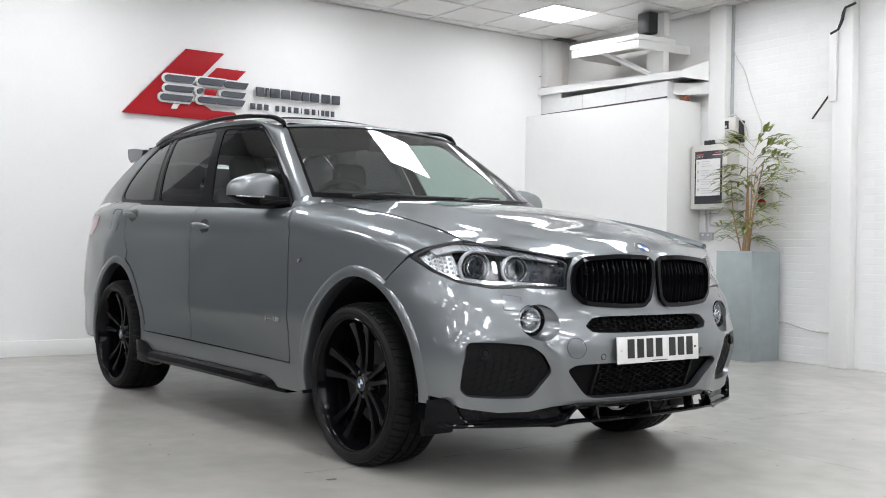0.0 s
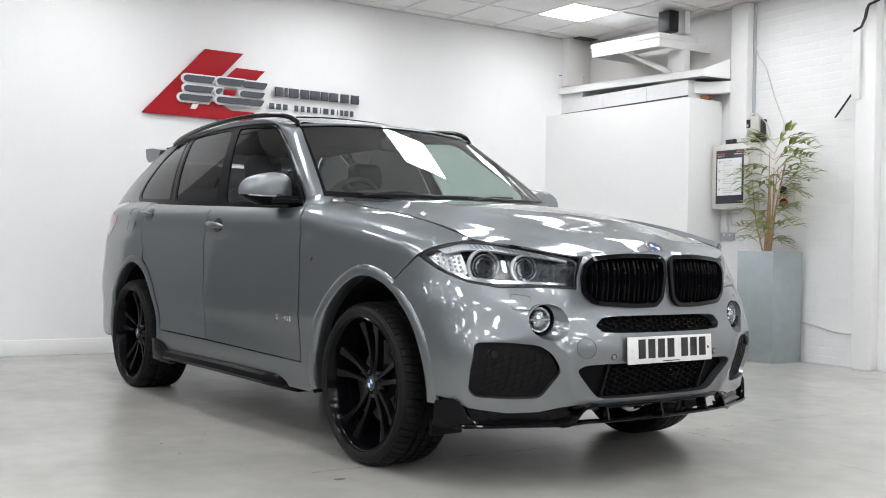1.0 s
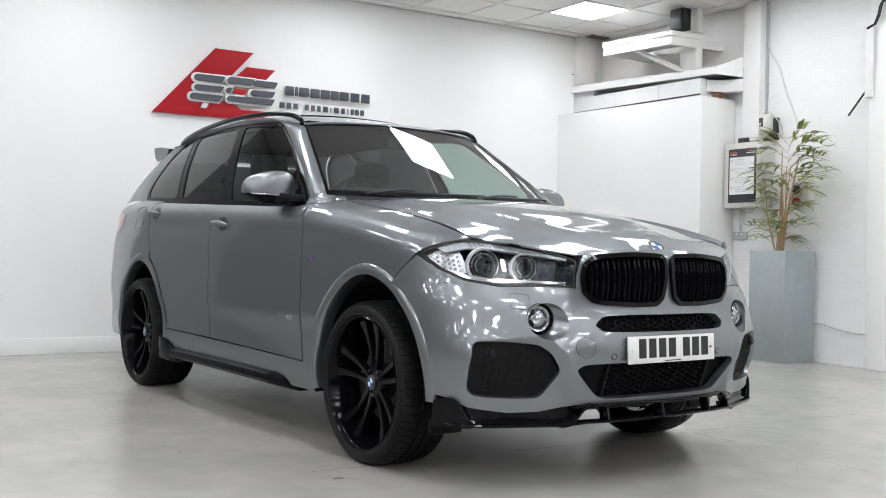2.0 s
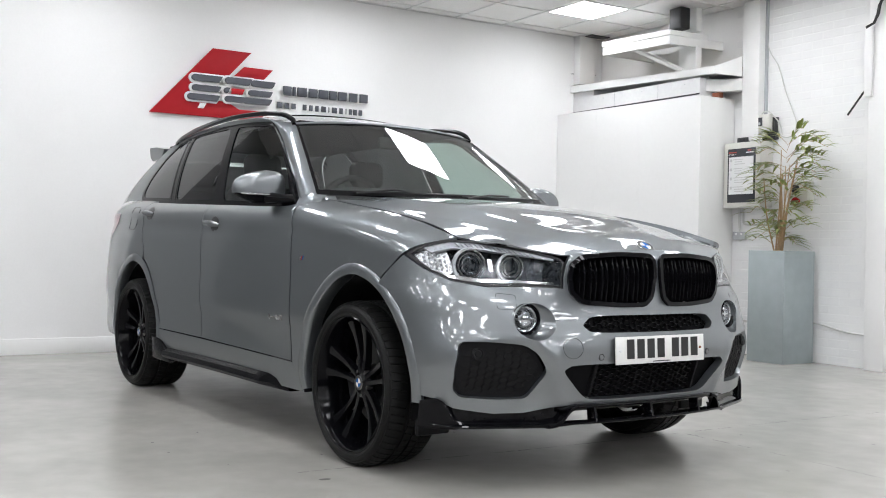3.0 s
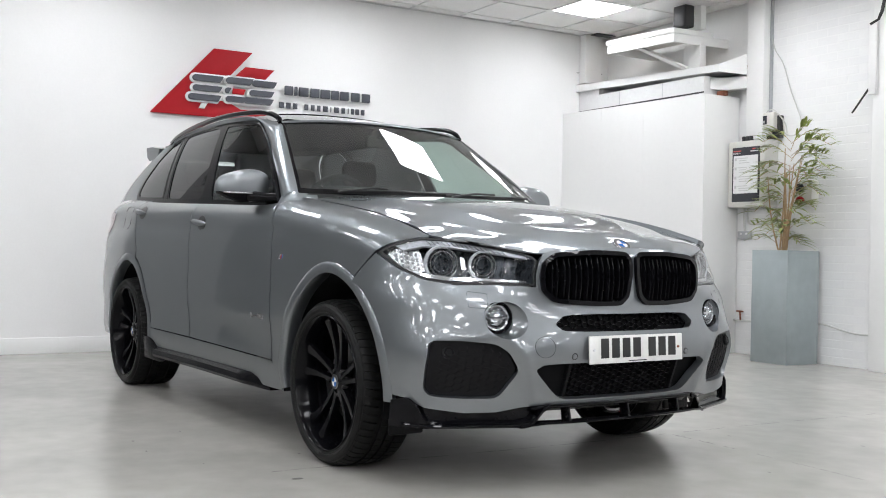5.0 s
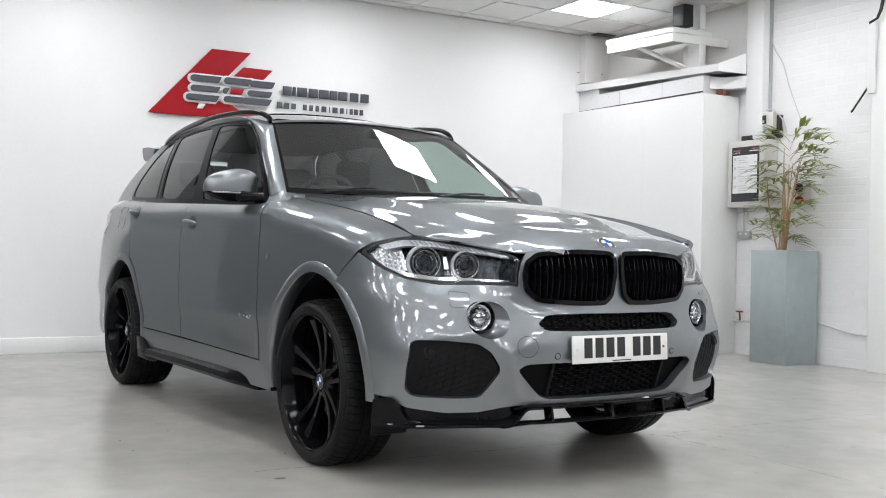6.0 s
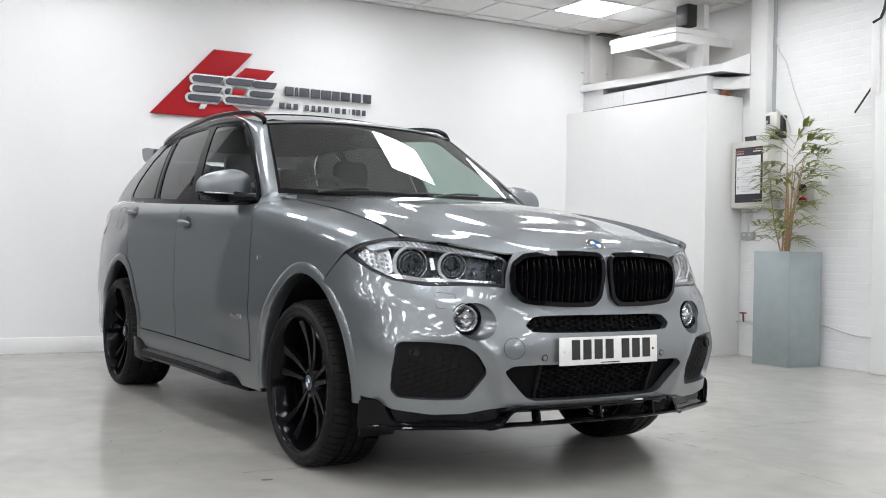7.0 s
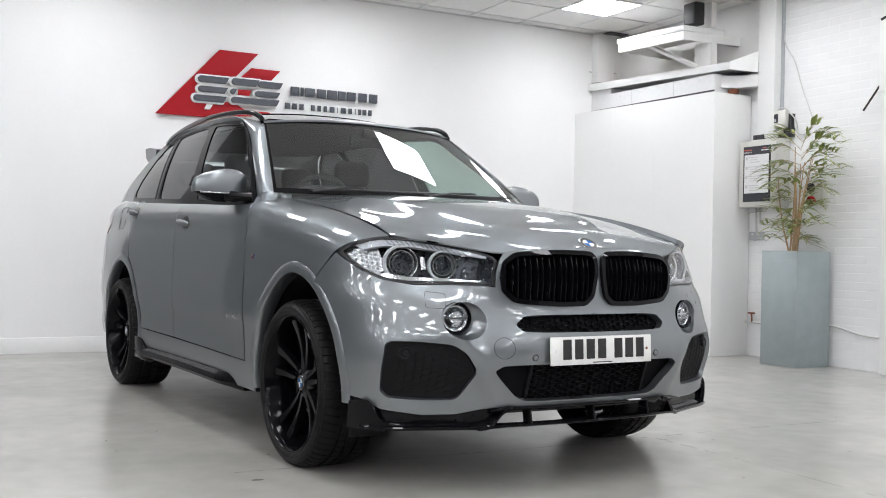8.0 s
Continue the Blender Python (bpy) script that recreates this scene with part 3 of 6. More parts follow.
def planter():
    pot = thing("planter", "tall square brushed steel planter on the floor", "planter", ROOM)
    lo, hi = (2.645, 4.34), (3.05, 4.745)
    t = 0.015
    for l, h in ((lo, (hi[0], lo[1] + t)), ((lo[0], hi[1] - t), hi), ((lo[0], lo[1] + t), (lo[0] + t, hi[1] - t)), ((hi[0] - t, lo[1] + t), (hi[0], hi[1] - t))):
        part("side_panel", box((*l, 0), (*h, 1.005), 0.002), STEEL, pot, "blue-grey brushed metal panel")
    part("soil", box((lo[0] + t, lo[1] + t, 0.9), (hi[0] - t, hi[1] - t, 0.94)), SOIL, pot, "dark soil")
    plant = thing("bamboo_plant", "artificial bamboo plant with thin canes and long green leaves", "plant", ROOM)
    rng = random.Random(11)
    canes = []
    for k in range(9):
        base = Vector((2.83 + rng.uniform(-0.045, 0.045), 4.54 + rng.uniform(-0.045, 0.045), 0.93))
        top = base + Vector((rng.uniform(-0.12, 0.12), rng.uniform(-0.1, 0.1), rng.uniform(0.65, 1.05)))
        mid = (base + top) / 2 + Vector((rng.uniform(-0.03, 0.03), rng.uniform(-0.03, 0.03), 0))
        line = smooth_line([base, mid, top], 8)
        canes.append(line)
        part("cane", tube(line, [0.009 - 0.006 * i / len(line) for i in range(len(line))], sides=6), STEM, plant, "tan cane stem")

    def leaf(bm, p, d, length, width):
        """A long pointed blade that droops."""
        side = d.cross(Vector((0, 0, 1)))
        side = (side if side.length > 0.1 else Vector((1, 0, 0))).normalized()
        up = side.cross(d).normalized()
        rows = []
        for i in range(6):
            t = i / 5
            c = p + d * length * t - Vector((0, 0, 1)) * length * 0.45 * t * t
            w = width * (0.25 + 1.9 * t * (1 - t) + 0.25 * (1 - t)) * (1 - t ** 3)
            rows.append([bm.verts.new(c - side * w), bm.verts.new(c + up * w * -0.35), bm.verts.new(c + side * w)])
        for q, r in zip(rows, rows[1:]):
            for k in range(2):
                bm.faces.new((q[k], q[k + 1], r[k + 1], r[k]))

    def spray(p, d, reach, n):
        """A side twig with leaves fanned along it."""
        bm = bmesh.new()
        line = smooth_line([p, p + d * reach * 0.55 + Vector((0, 0, 0.03)), p + d * reach - Vector((0, 0, 0.10 * reach / 0.4))], 5)
        twig = part("twig", tube(line, 0.0022, sides=5), STEM, plant, "thin green-brown twig")
        for k in range(n):
            q = line[int((0.25 + 0.75 * k / max(n - 1, 1)) * (len(line) - 1))]
            a = rng.uniform(-1.0, 1.0)
            dd = Matrix.Rotation(a, 3, "Z") @ d
            dd = (dd + Vector((0, 0, rng.uniform(-0.25, 0.35)))).normalized()
            leaf(bm, q, dd, rng.uniform(0.12, 0.20), rng.uniform(0.012, 0.019))
        part("leaf_spray", bm, LEAF, plant, "narrow green leaves", 60)
    for c, line in enumerate(canes):
        for k in range(4):
            t = 0.15 + 0.75 * (k + rng.random() * 0.6) / 4
            p = line[min(int(t * (len(line) - 1)), len(line) - 1)]
            a = rng.uniform(0, 2 * math.pi)
            d = Vector((math.cos(a), math.sin(a) * 0.75, rng.uniform(0.1, 0.6))).normalized()
            reach = 0.1 + 0.2 * rng.random() * (0.4 + 0.6 * t)
            if p.y + d.y * (reach + 0.15) > SIDE - 0.03:
                d.y = -abs(d.y)
            spray(p, d, reach, 6)
    # longer arching sprays at the top
    for a, z, reach, rise in ((0.05, 1.6, 0.5, 0.5), (0.5, 1.9, 0.44, 0.8), (-0.3, 1.78, 0.46, 0.45), (3.4, 1.9, 0.34, 0.5), (2.8, 1.76, 0.36, 0.4), (3.2, 1.45, 0.3, 0.4), (0.1, 1.38, 0.36, 0.45), (0.0, 1.9, 0.56, 0.4), (0.15, 1.72, 0.54, 0.3),
                               (0.25, 1.8, 0.5, 0.55), (0.4, 2.08, 0.36, 1.4), (3.1, 1.98, 0.36, 0.7), (3.3, 1.78, 0.36, 0.15), (2.9, 1.62, 0.34, 0.2), (-0.2, 1.52, 0.44, 0.25), (2.6, 2.05, 0.3, 0.6), (0.9, 1.66, 0.4, 0.35), (-0.5, 1.86, 0.4, 0.3), (3.6, 1.68, 0.36, 0.3), (0.1, 2.0, 0.46, 0.3), (0.3, 1.25, 0.3, 0.4)):
        p = Vector((2.88, 4.55, z - rise * 0.12))
        d = Vector((math.cos(a), (-0.10 if math.cos(a) > 0 else -0.3) + 0.15 * math.sin(a), rise)).normalized()
        spray(p, d, reach * 0.9, 13)


planter()
# ---- car surfaces: smooth design curves, x forward from the front axle, y to the car's left, z up ----
def curve(*knots, soft=0.0):
    """A monotone curve through (x, y) knots; soft: the width over which its bends are eased."""
    xs, ys = np.array(knots, float).T
    h, d = np.diff(xs), np.diff(ys) / np.diff(xs)
    m = np.zeros(len(xs))
    m[0], m[-1] = d[0], d[-1]
    for i in range(1, len(xs) - 1):
        if d[i - 1] * d[i] > 0:
            a, b = 2 * h[i] + h[i - 1], h[i] + 2 * h[i - 1]
            m[i] = (a + b) / (a / d[i - 1] + b / d[i])

    def at(x):
        x = np.clip(np.asarray(x, float), xs[0], xs[-1])
        i = np.clip(np.searchsorted(xs, x) - 1, 0, len(xs) - 2)
        t = (x - xs[i]) / h[i]
        return ((1 + 2 * t) * (1 - t) ** 2 * ys[i] + t * (1 - t) ** 2 * h[i] * m[i]
                + t * t * (3 - 2 * t) * ys[i + 1] + t * t * (t - 1) * h[i] * m[i + 1])
    if not soft:
        return at
    n = 900
    pad = 3 * soft
    g = np.linspace(xs[0] - pad, xs[-1] + pad, n)
    v = at(g) + np.minimum(g - xs[0], 0) * d[0] + np.maximum(g - xs[-1], 0) * d[-1]
    step = g[1] - g[0]
    r = int(3 * soft / step)
    w = np.exp(-0.5 * (np.arange(-r, r + 1) * step / soft) ** 2)
    v = np.convolve(np.pad(v, r, mode="reflect", reflect_type="odd"), w / w.sum(), mode="valid")
    return lambda x: np.interp(np.clip(np.asarray(x, float), xs[0], xs[-1]), g, v)


# body side: greatest half width, the top edge of the metal and the sections between
WIDE = curve((-4.0, 0.67), (-3.93, 0.81), (-3.8, 0.876), (-3.55, 0.932), (-3.2, 0.96), (-2.93, 0.966), (-2.4, 0.962), (-1.6, 0.957), (-0.8, 0.957), (-0.3, 0.958), (0.1, 0.957), (0.3, 0.950), (0.45, 0.935), (0.6, 0.90), soft=0.06)
TOP_Z = curve((-4.0, 1.24), (-3.4, 1.262), (-3.0, 1.247), (-2.4, 1.222), (-1.6, 1.193), (-0.8, 1.168), (-0.62, 1.19), (-0.4, 1.165), (0.0, 1.115), (0.3, 1.062), (0.42, 1.034), (0.54, 1.002), (0.715, 0.95), (0.8, 0.92), (0.9, 0.88), soft=0.05)
TOP_Y = curve((-4.0, 0.62), (-3.7, 0.73), (-3.3, 0.785), (-2.8, 0.805), (-1.6, 0.825), (-0.8, 0.825), (-0.55, 0.745), (0.1, 0.752), (0.5, 0.759), (0.55, 0.764), (0.7, 0.75), soft=0.03)


def side_y(x, z):
    """Half width of the painted side at x and height z."""
    w, zt, yt = WIDE(x), TOP_Z(x), TOP_Y(x)
    low = curve((0.15, 0.075), (0.28, 0.03), (0.38, 0.012), (0.46, 0.013), (0.54, 0.010), (0.63, 0.0), (0.70, 0.001), (0.82, 0.009), (0.93, 0.018), (1.0, 0.027), (1.03, 0.036), (1.3, 0.12))
    k = np.clip((zt - np.asarray(z, float)) / 0.16, 0, 1)          # 0 at the top edge, 1 at the shoulder
    zs = zt - 0.16
    base = w - low(np.minimum(z, zs))
    roll = base - (base - yt) * ((1 - k) ** 3 * 0.60 + (1 - k) ** 8 * 0.40)
    return np.where(np.asarray(z) > zs, roll, base)


def plan_curve(*knots):
    """A smooth curve over the half width that stretches the strongly turning corner."""
    stretch = lambda y: -np.log(1 - np.clip(np.asarray(y, float), 0, 0.972) / 0.985)
    g = curve(*[(float(stretch(y)), b) for y, b in knots], soft=0.17)
    return lambda y: g(stretch(y))


# nose: how far forward at the centre, and how far back towards the corner, low down and high up
NOSE = curve((0.2, 0.86), (0.3, 0.872), (0.38, 0.885), (0.48, 0.92), (0.56, 0.936), (0.62, 0.932), (0.68, 0.916), (0.75, 0.905), (0.85, 0.905), (0.93, 0.897), (0.98, 0.865), (1.02, 0.82), soft=0.018)
BACK_LOW = plan_curve((0, 0), (0.2, 0.004), (0.31, 0.013), (0.44, 0.035), (0.52, 0.07), (0.6, 0.115), (0.7, 0.15), (0.78, 0.182), (0.85, 0.225), (0.9, 0.302), (0.935, 0.45), (0.957, 0.68), (0.97, 0.95))
BACK_MID = plan_curve((0, 0), (0.2, 0.008), (0.31, 0.026), (0.44, 0.064), (0.5, 0.086), (0.55, 0.102), (0.62, 0.130), (0.69, 0.162), (0.76, 0.203), (0.82, 0.248), (0.87, 0.305), (0.91, 0.39), (0.935, 0.49), (0.957, 0.69), (0.97, 0.95))
CORNER = curve((0.2, 0.86), (0.3, 0.872), (0.38, 0.885), (0.48, 0.92), (0.56, 0.936), (0.62, 0.9345), (0.68, 0.928), (0.735, 0.914), (0.775, 0.893), (0.80, 0.868), (0.86, 0.84), (0.93, 0.808), (0.98, 0.785), (1.04, 0.75), soft=0.014)


def ease(a):
    a = np.clip(a, 0, 1)
    return a * a * (3 - 2 * a)


# the lamp glass runs on without the ledge below it
GLASS_CORNER = curve((0.2, 0.95), (0.62, 0.944), (0.74, 0.905), (0.80, 0.8755), (0.86, 0.844), (0.93, 0.808), (0.98, 0.781), (1.04, 0.745), soft=0.04)


def nose_x(y, z, corner=CORNER):
    """How far forward the front stands at half width y and height z."""
    y, z = np.abs(y), np.asarray(z, float)
    k, w = ease((z - 0.48) / 0.24), ease((y - 0.42) / 0.25)
    back = BACK_LOW(y) * (1 - k) + BACK_MID(y) * k
    # strake between the corner vent and the lower grille, and the lip over the vent
    line = 0.503 + 0.42 * (z - 0.48) + 0.9 * np.maximum(z - 0.56, 0)
    strake = 0.013 * np.exp(-np.abs((y - line) / 0.03) ** 1.7) * ease((z - 0.3) / 0.06) * ease((0.66 - z) / 0.08)
    lip = 0.004 * np.exp(-((z - 0.606) / 0.012) ** 2) * ease((y - 0.5) / 0.1) * ease((0.9 - y) / 0.06)
    return NOSE(z) * (1 - w) + corner(z) * w - back + strake + lip


# greenhouse: side glass leans in from the top edge of the metal to the roof edge
ROOF_Z = curve((-3.75, 1.53), (-3.5, 1.6), (-3.1, 1.665), (-2.6, 1.705), (-2.1, 1.72), (-1.7, 1.71), (-1.4, 1.68), (-1.25, 1.648))
ROOF_Y = curve((-3.75, 0.53), (-3.3, 0.565), (-2.6, 0.60), (-1.8, 0.62), (-1.25, 0.60))


def glass_y(x, z):
    zb, yb, zr, yr = TOP_Z(np.minimum(x, -0.8)), TOP_Y(np.minimum(x, -0.8)), ROOF_Z(x), ROOF_Y(x)
    k = (np.asarray(z, float) - zb) / (zr - zb)
    return yb - (yb - yr) * (0.72 * k + 0.28 * np.clip(k, 0, 2) ** 2.5)


BON_Z = curve((-0.75, 1.196), (-0.62, 1.19), (-0.4, 1.165), (0.0, 1.115), (0.3, 1.062), (0.54, 1.009), (0.632, 0.991), (0.732, 0.965), (0.8, 0.941), (0.85, 0.932), (0.9, 0.927), soft=0.03)
BON_Y = curve((-0.75, 0.74), (-0.55, 0.745), (0.1, 0.752), (0.5, 0.757), (0.54, 0.760), (0.632, 0.700), (0.732, 0.58), (0.81, 0.44), (0.87, 0.3), (0.9, 0.28), soft=0.01)
CROWN = curve((-0.75, 0.034), (-0.3, 0.050), (0.2, 0.048), (0.6, 0.034), (0.8, 0.036), (0.9, 0.035), soft=0.05)


# two creases on each half: the ridge of the centre dome and the shoulder over the lamp
RIDGE = curve((-0.75, 0.50), (-0.5, 0.50), (0.1, 0.455), (0.32, 0.40), (0.5, 0.325), (0.7, 0.24), (0.9, 0.18), soft=0.05)
SHOULDER = curve((-0.75, 0.715), (-0.3, 0.70), (0.2, 0.655), (0.42, 0.60), (0.55, 0.53), (0.68, 0.45), (0.78, 0.36), (0.9, 0.26), soft=0.04)


def crease_drop(x, y):
    """How far the flanks fall away outside the two creases."""
    a = 0.012 * ease((x + 0.62) / 0.5) * ease((0.90 - x) / 0.35)
    b = 0.005 * ease((x + 0.35) / 0.5) * ease((0.90 - x) / 0.12)
    return a * (1 - np.exp(-np.maximum(y - RIDGE(x), 0) / 0.065)) + b * (1 - np.exp(-np.maximum(y - SHOULDER(x), 0) / 0.035))


def bonnet_z(x, y):
    """Bonnet height: the wing line at its edge, crowned, with two creases each side."""
    y = np.abs(y)
    k = np.clip(y / BON_Y(x), 0, 1)
    drop = 0.009 * ease((x - 0.40) / 0.13) * ease((y - 0.60) / 0.14)
    return BON_Z(x) + CROWN(x) * (1 - k ** 2.4) + crease_drop(x, BON_Y(x)) - crease_drop(x, y) - drop


# windscreen: from the scuttle to the roof's front edge
def screen_at(u, v):
    """u: -1 to 1 across, v: 0 at the scuttle, 1 at the roof."""
    low = (-0.435 - 0.25 * abs(u) ** 2.2, 0.765 * u, 1.215 + 0.01 * u * u)
    high = (-1.177 - 0.10 * abs(u) ** 2.2, 0.595 * u, 1.672 - 0.028 * abs(u) ** 2.4)
    p = [a + (b - a) * v for a, b in zip(low, high)]
    bulge = 0.005 * v * (1 - v) * 4
    return (p[0] + bulge * 0.5, p[1], p[2] + bulge)


def roof_at(u, v):
    """u: -1 to 1 across, v: 0 at the screen's top, 1 at the tailgate spoiler."""
    front = screen_at(u, 1)
    x = front[0] + (-3.62 - front[0]) * v
    crown = 0.03 + 0.02 * min(v * 4, 1)
    z = float(ROOF_Z(min(x, -1.25))) + crown * (1 - abs(u) ** 2.4) * min(1, 0.5 + v * 3)
    if v < 0.2:
        z += (front[2] - z) * (1 - v / 0.2) ** 2
    w = float(ROOF_Y(x))
    return (x, w * u if v > 0.1 else u * (w + (0.595 - w) * (1 - v / 0.1)), z)


# ---- car materials ----
PAINT = material("grey_metallic_paint", (0.205, 0.221, 0.234), 0.36, 0.85, grain=(900, 0.06), coat=1.0, spec=0.3)
PAINT.node_tree.nodes["Principled BSDF"].inputs["Specular Tint"].default_value = (0.36, 0.38, 0.40, 1)
GLOSS = material("gloss_black", (0.004, 0.004, 0.005), 0.03, grain=(40, 0.1), spec=0.17)
MESHBLACK = material("grille_black", (0.006, 0.006, 0.007), 0.4, grain=(120, 0.15), spec=0.12)
TRIM = material("satin_black_trim", (0.011, 0.011, 0.012), 0.35, grain=(200, 0.1))
PLASTIC = material("textured_black_plastic", (0.009, 0.009, 0.010), 0.5, grain=(300, 0.15), bump=(400, 0.2), spec=0.15)
RUBBER = material("tyre_rubber", (0.008, 0.008, 0.008), 0.5, grain=(120, 0.12), stain=(9, 0.12), bump=(250, 0.12), spec=0.16)
WINTRIM = material("window_trim_black", (0.006, 0.006, 0.007), 0.2, grain=(90, 0.1), spec=0.06)
ALLOY = material("gloss_black_alloy", (0.004, 0.004, 0.005), 0.08, grain=(60, 0.1), spec=0.2)
BARREL = material("satin_black_barrel", (0.003, 0.003, 0.004), 0.12, grain=(60, 0.1), spec=0.14)
DISC = material("brake_steel", (0.10, 0.098, 0.095), 0.45, 0.9, grain=(60, 0.2))
CHROME = material("chrome", (0.72, 0.73, 0.75), 0.14, 1.0, grain=(60, 0.02))
SATIN = material("satin_silver", (0.5, 0.51, 0.52), 0.25, 0.9, grain=(60, 0.03))
BLUE = material("badge_blue", (0.02, 0.13, 0.42), 0.25, grain=(60, 0.03), coat=0.6)
BADGEWHITE = material("badge_white", (0.75, 0.76, 0.78), 0.25, grain=(60, 0.02), coat=0.6)
GUIDE = material("pale_light_guide", (0.50, 0.52, 0.55), 0.3, 0.2, grain=(90, 0.15))
LAMPDARK = material("lamp_bucket", (0.055, 0.062, 0.072), 0.28, 0.6, grain=(50, 0.1))
REDLENS = material("tail_lens", (0.28, 0.01, 0.012), 0.15, grain=(60, 0.1), coat=0.8)
PLATE = material("plate_white", (0.72, 0.72, 0.70), 0.35, grain=(60, 0.02), stain=(14, 0.03))
INK = material("plate_black", (0.012, 0.012, 0.012), 0.4, grain=(60, 0.05))
LEATHER = material("black_leather", (0.02, 0.02, 0.021), 0.6, grain=(150, 0.15), bump=(120, 0.2), spec=0.15)
CARPET = material("cabin_carpet", (0.010, 0.010, 0.011), 0.9, grain=(200, 0.2), spec=0.08)
CLEAR = glass_material("clear_glass", (0.72, 0.84, 0.80), ior=1.36)
SCREEN = glass_material("screen_glass", (0.60, 0.70, 0.66), ior=1.85)
PRIVACY = glass_material("privacy_glass", (0.07, 0.073, 0.076), ior=1.19)
LENS = glass_material("lamp_lens", (0.95, 0.96, 0.97), ior=1.2)

car = thing("car", "grey metallic SUV with black wheels, parked on the showroom floor", "car")


# ---- skins: panels cut out of the smooth surfaces, with real edges ----
def even(poly, step):
    """A closed outline with points no further apart than step."""
    out = []
    for a, b in zip(poly, poly[1:] + poly[:1]):
        n = max(1, int(math.ceil(math.dist(a, b) / step)))
        out += [(a[0] + (b[0] - a[0]) * k / n, a[1] + (b[1] - a[1]) * k / n) for k in range(n)]
    return out


def rounded(poly, steps=4, pull=0.5):
    """A closed outline with its corners eased."""
    out = []
    n = len(poly)
    for i in range(n):
        a, p, b = Vector(poly[i - 1]), Vector(poly[i]), Vector(poly[(i + 1) % n])
        q, r = p + (a - p) * pull * 0.5, p + (b - p) * pull * 0.5
        for k in range(steps + 1):
            t = k / steps
            c = q * (1 - t) ** 2 + p * 2 * t * (1 - t) + r * t * t
            out.append((c.x, c.y))
    return out


def shrink(poly, d):
    """The outline moved inwards by d."""
    n = len(poly)
    area = sum(poly[i - 1][0] * poly[i][1] - poly[i][0] * poly[i - 1][1] for i in range(n))
    s = 1 if area > 0 else -1
    out = []
    for i in range(n):
        a, b = Vector(poly[i - 1]), Vector(poly[(i + 1) % n])
        t = (b - a)
        t = t.normalized() if t.length > 1e-9 else Vector((1, 0))
        out.append((poly[i][0] - t.y * d * s, poly[i][1] + t.x * d * s))
    return out


def inside(pts, poly):
    x, y = pts[:, 0], pts[:, 1]
    hit = np.zeros(len(pts), bool)
    for (x0, y0), (x1, y1) in zip(poly, poly[1:] + poly[:1]):
        if y0 == y1:
            continue
        cross = ((y0 > y) != (y1 > y)) & (x < (x1 - x0) * (y - y0) / (y1 - y0) + x0)
        hit ^= cross
    return hit


def skin(surf, outline, holes=(), step=0.03, depth=0.02, edge=None, hole_depth=None):
    """Triangulates the outline less its holes on the surface surf(u, v) and turns its rims inwards by depth."""
    from mathutils.geometry import delaunay_2d_cdt
    edge = edge or step * 0.7
    loops = [even(list(outline), edge)] + [even(list(h), edge) for h in holes]
    o = np.array(loops[0])
    us, vs = np.arange(o[:, 0].min(), o[:, 0].max(), step), np.arange(o[:, 1].min(), o[:, 1].max(), step)
    g = np.array([(u, v) for u in us for v in vs]) + step * 0.37
    keep = inside(g, loops[0])
    for h in loops[1:]:
        keep &= ~inside(g, h)
    g = g[keep]
    rim = np.array([p for l in loops for p in l])
    if len(g):
        far = np.array([((rim - p) ** 2).sum(1).min() > (0.45 * edge) ** 2 for p in g])
        g = g[far]
    pts, edges, k = [], [], 0
    for l in loops:
        pts += [Vector(p) for p in l]
        edges += [(k + i, k + (i + 1) % len(l)) for i in range(len(l))]
        k += len(l)
    pts += [Vector(p) for p in g]
    v2, _, faces, _, _, _ = delaunay_2d_cdt(pts, edges, [], 0, 1e-6)
    mid = np.array([sum((v2[i] for i in f), Vector((0, 0))) / 3 for f in faces])
    ok = inside(mid, loops[0])
    for h in loops[1:]:
        ok &= ~inside(mid, h)
    bm = bmesh.new()
    e = 1e-3
    used = {i for f, q in zip(faces, ok) if q for i in f}
    vert, norm = {}, {}
    for i in used:
        u, v = v2[i]
        p = Vector(surf(u, v))
        vert[i] = bm.verts.new(p)
        du, dv = Vector(surf(u + e, v)) - Vector(surf(u - e, v)), Vector(surf(u, v + e)) - Vector(surf(u, v - e))
        norm[vert[i]] = du.cross(dv).normalized()
    for f, q in zip(faces, ok):
        if q:
            bm.faces.new([vert[i] for i in f])
    bm.normal_update()
    if depth:
        rim = [x for x in bm.edges if len(x.link_faces) == 1]
        low = {}
        for x in rim:
            for v in x.verts:
                if v not in low:
                    low[v] = bm.verts.new(v.co - norm[v] * depth)
        for x in rim:
            f = x.link_faces[0]
            a, b = x.verts
            ls = [l.vert for l in f.loops]
            if ls[(ls.index(a) + 1) % len(ls)] == b:
                a, b = b, a
            bm.faces.new((a, b, low[b], low[a]))
    return bm


def outward(bm, side):
    """Turns the faces so that they look towards the given way."""
    bm.normal_update()
    total = sum((f.normal * f.calc_area() for f in bm.faces), Vector())
    if total.dot(Vector(side)) < 0:
        bmesh.ops.reverse_faces(bm, faces=bm.faces[:])
    return bm


def loft(rows, bm=None, closed=False):
    """Quads between rows of points."""
    bm = bm or bmesh.new()
    vs = [[bm.verts.new(p) for p in r] for r in rows]
    for q, r in zip(vs, vs[1:]):
        for k in range(len(q) if closed else len(q) - 1):
            n = (k + 1) % len(q)
            bm.faces.new((q[k], q[n], r[n], r[k]))
    return bm


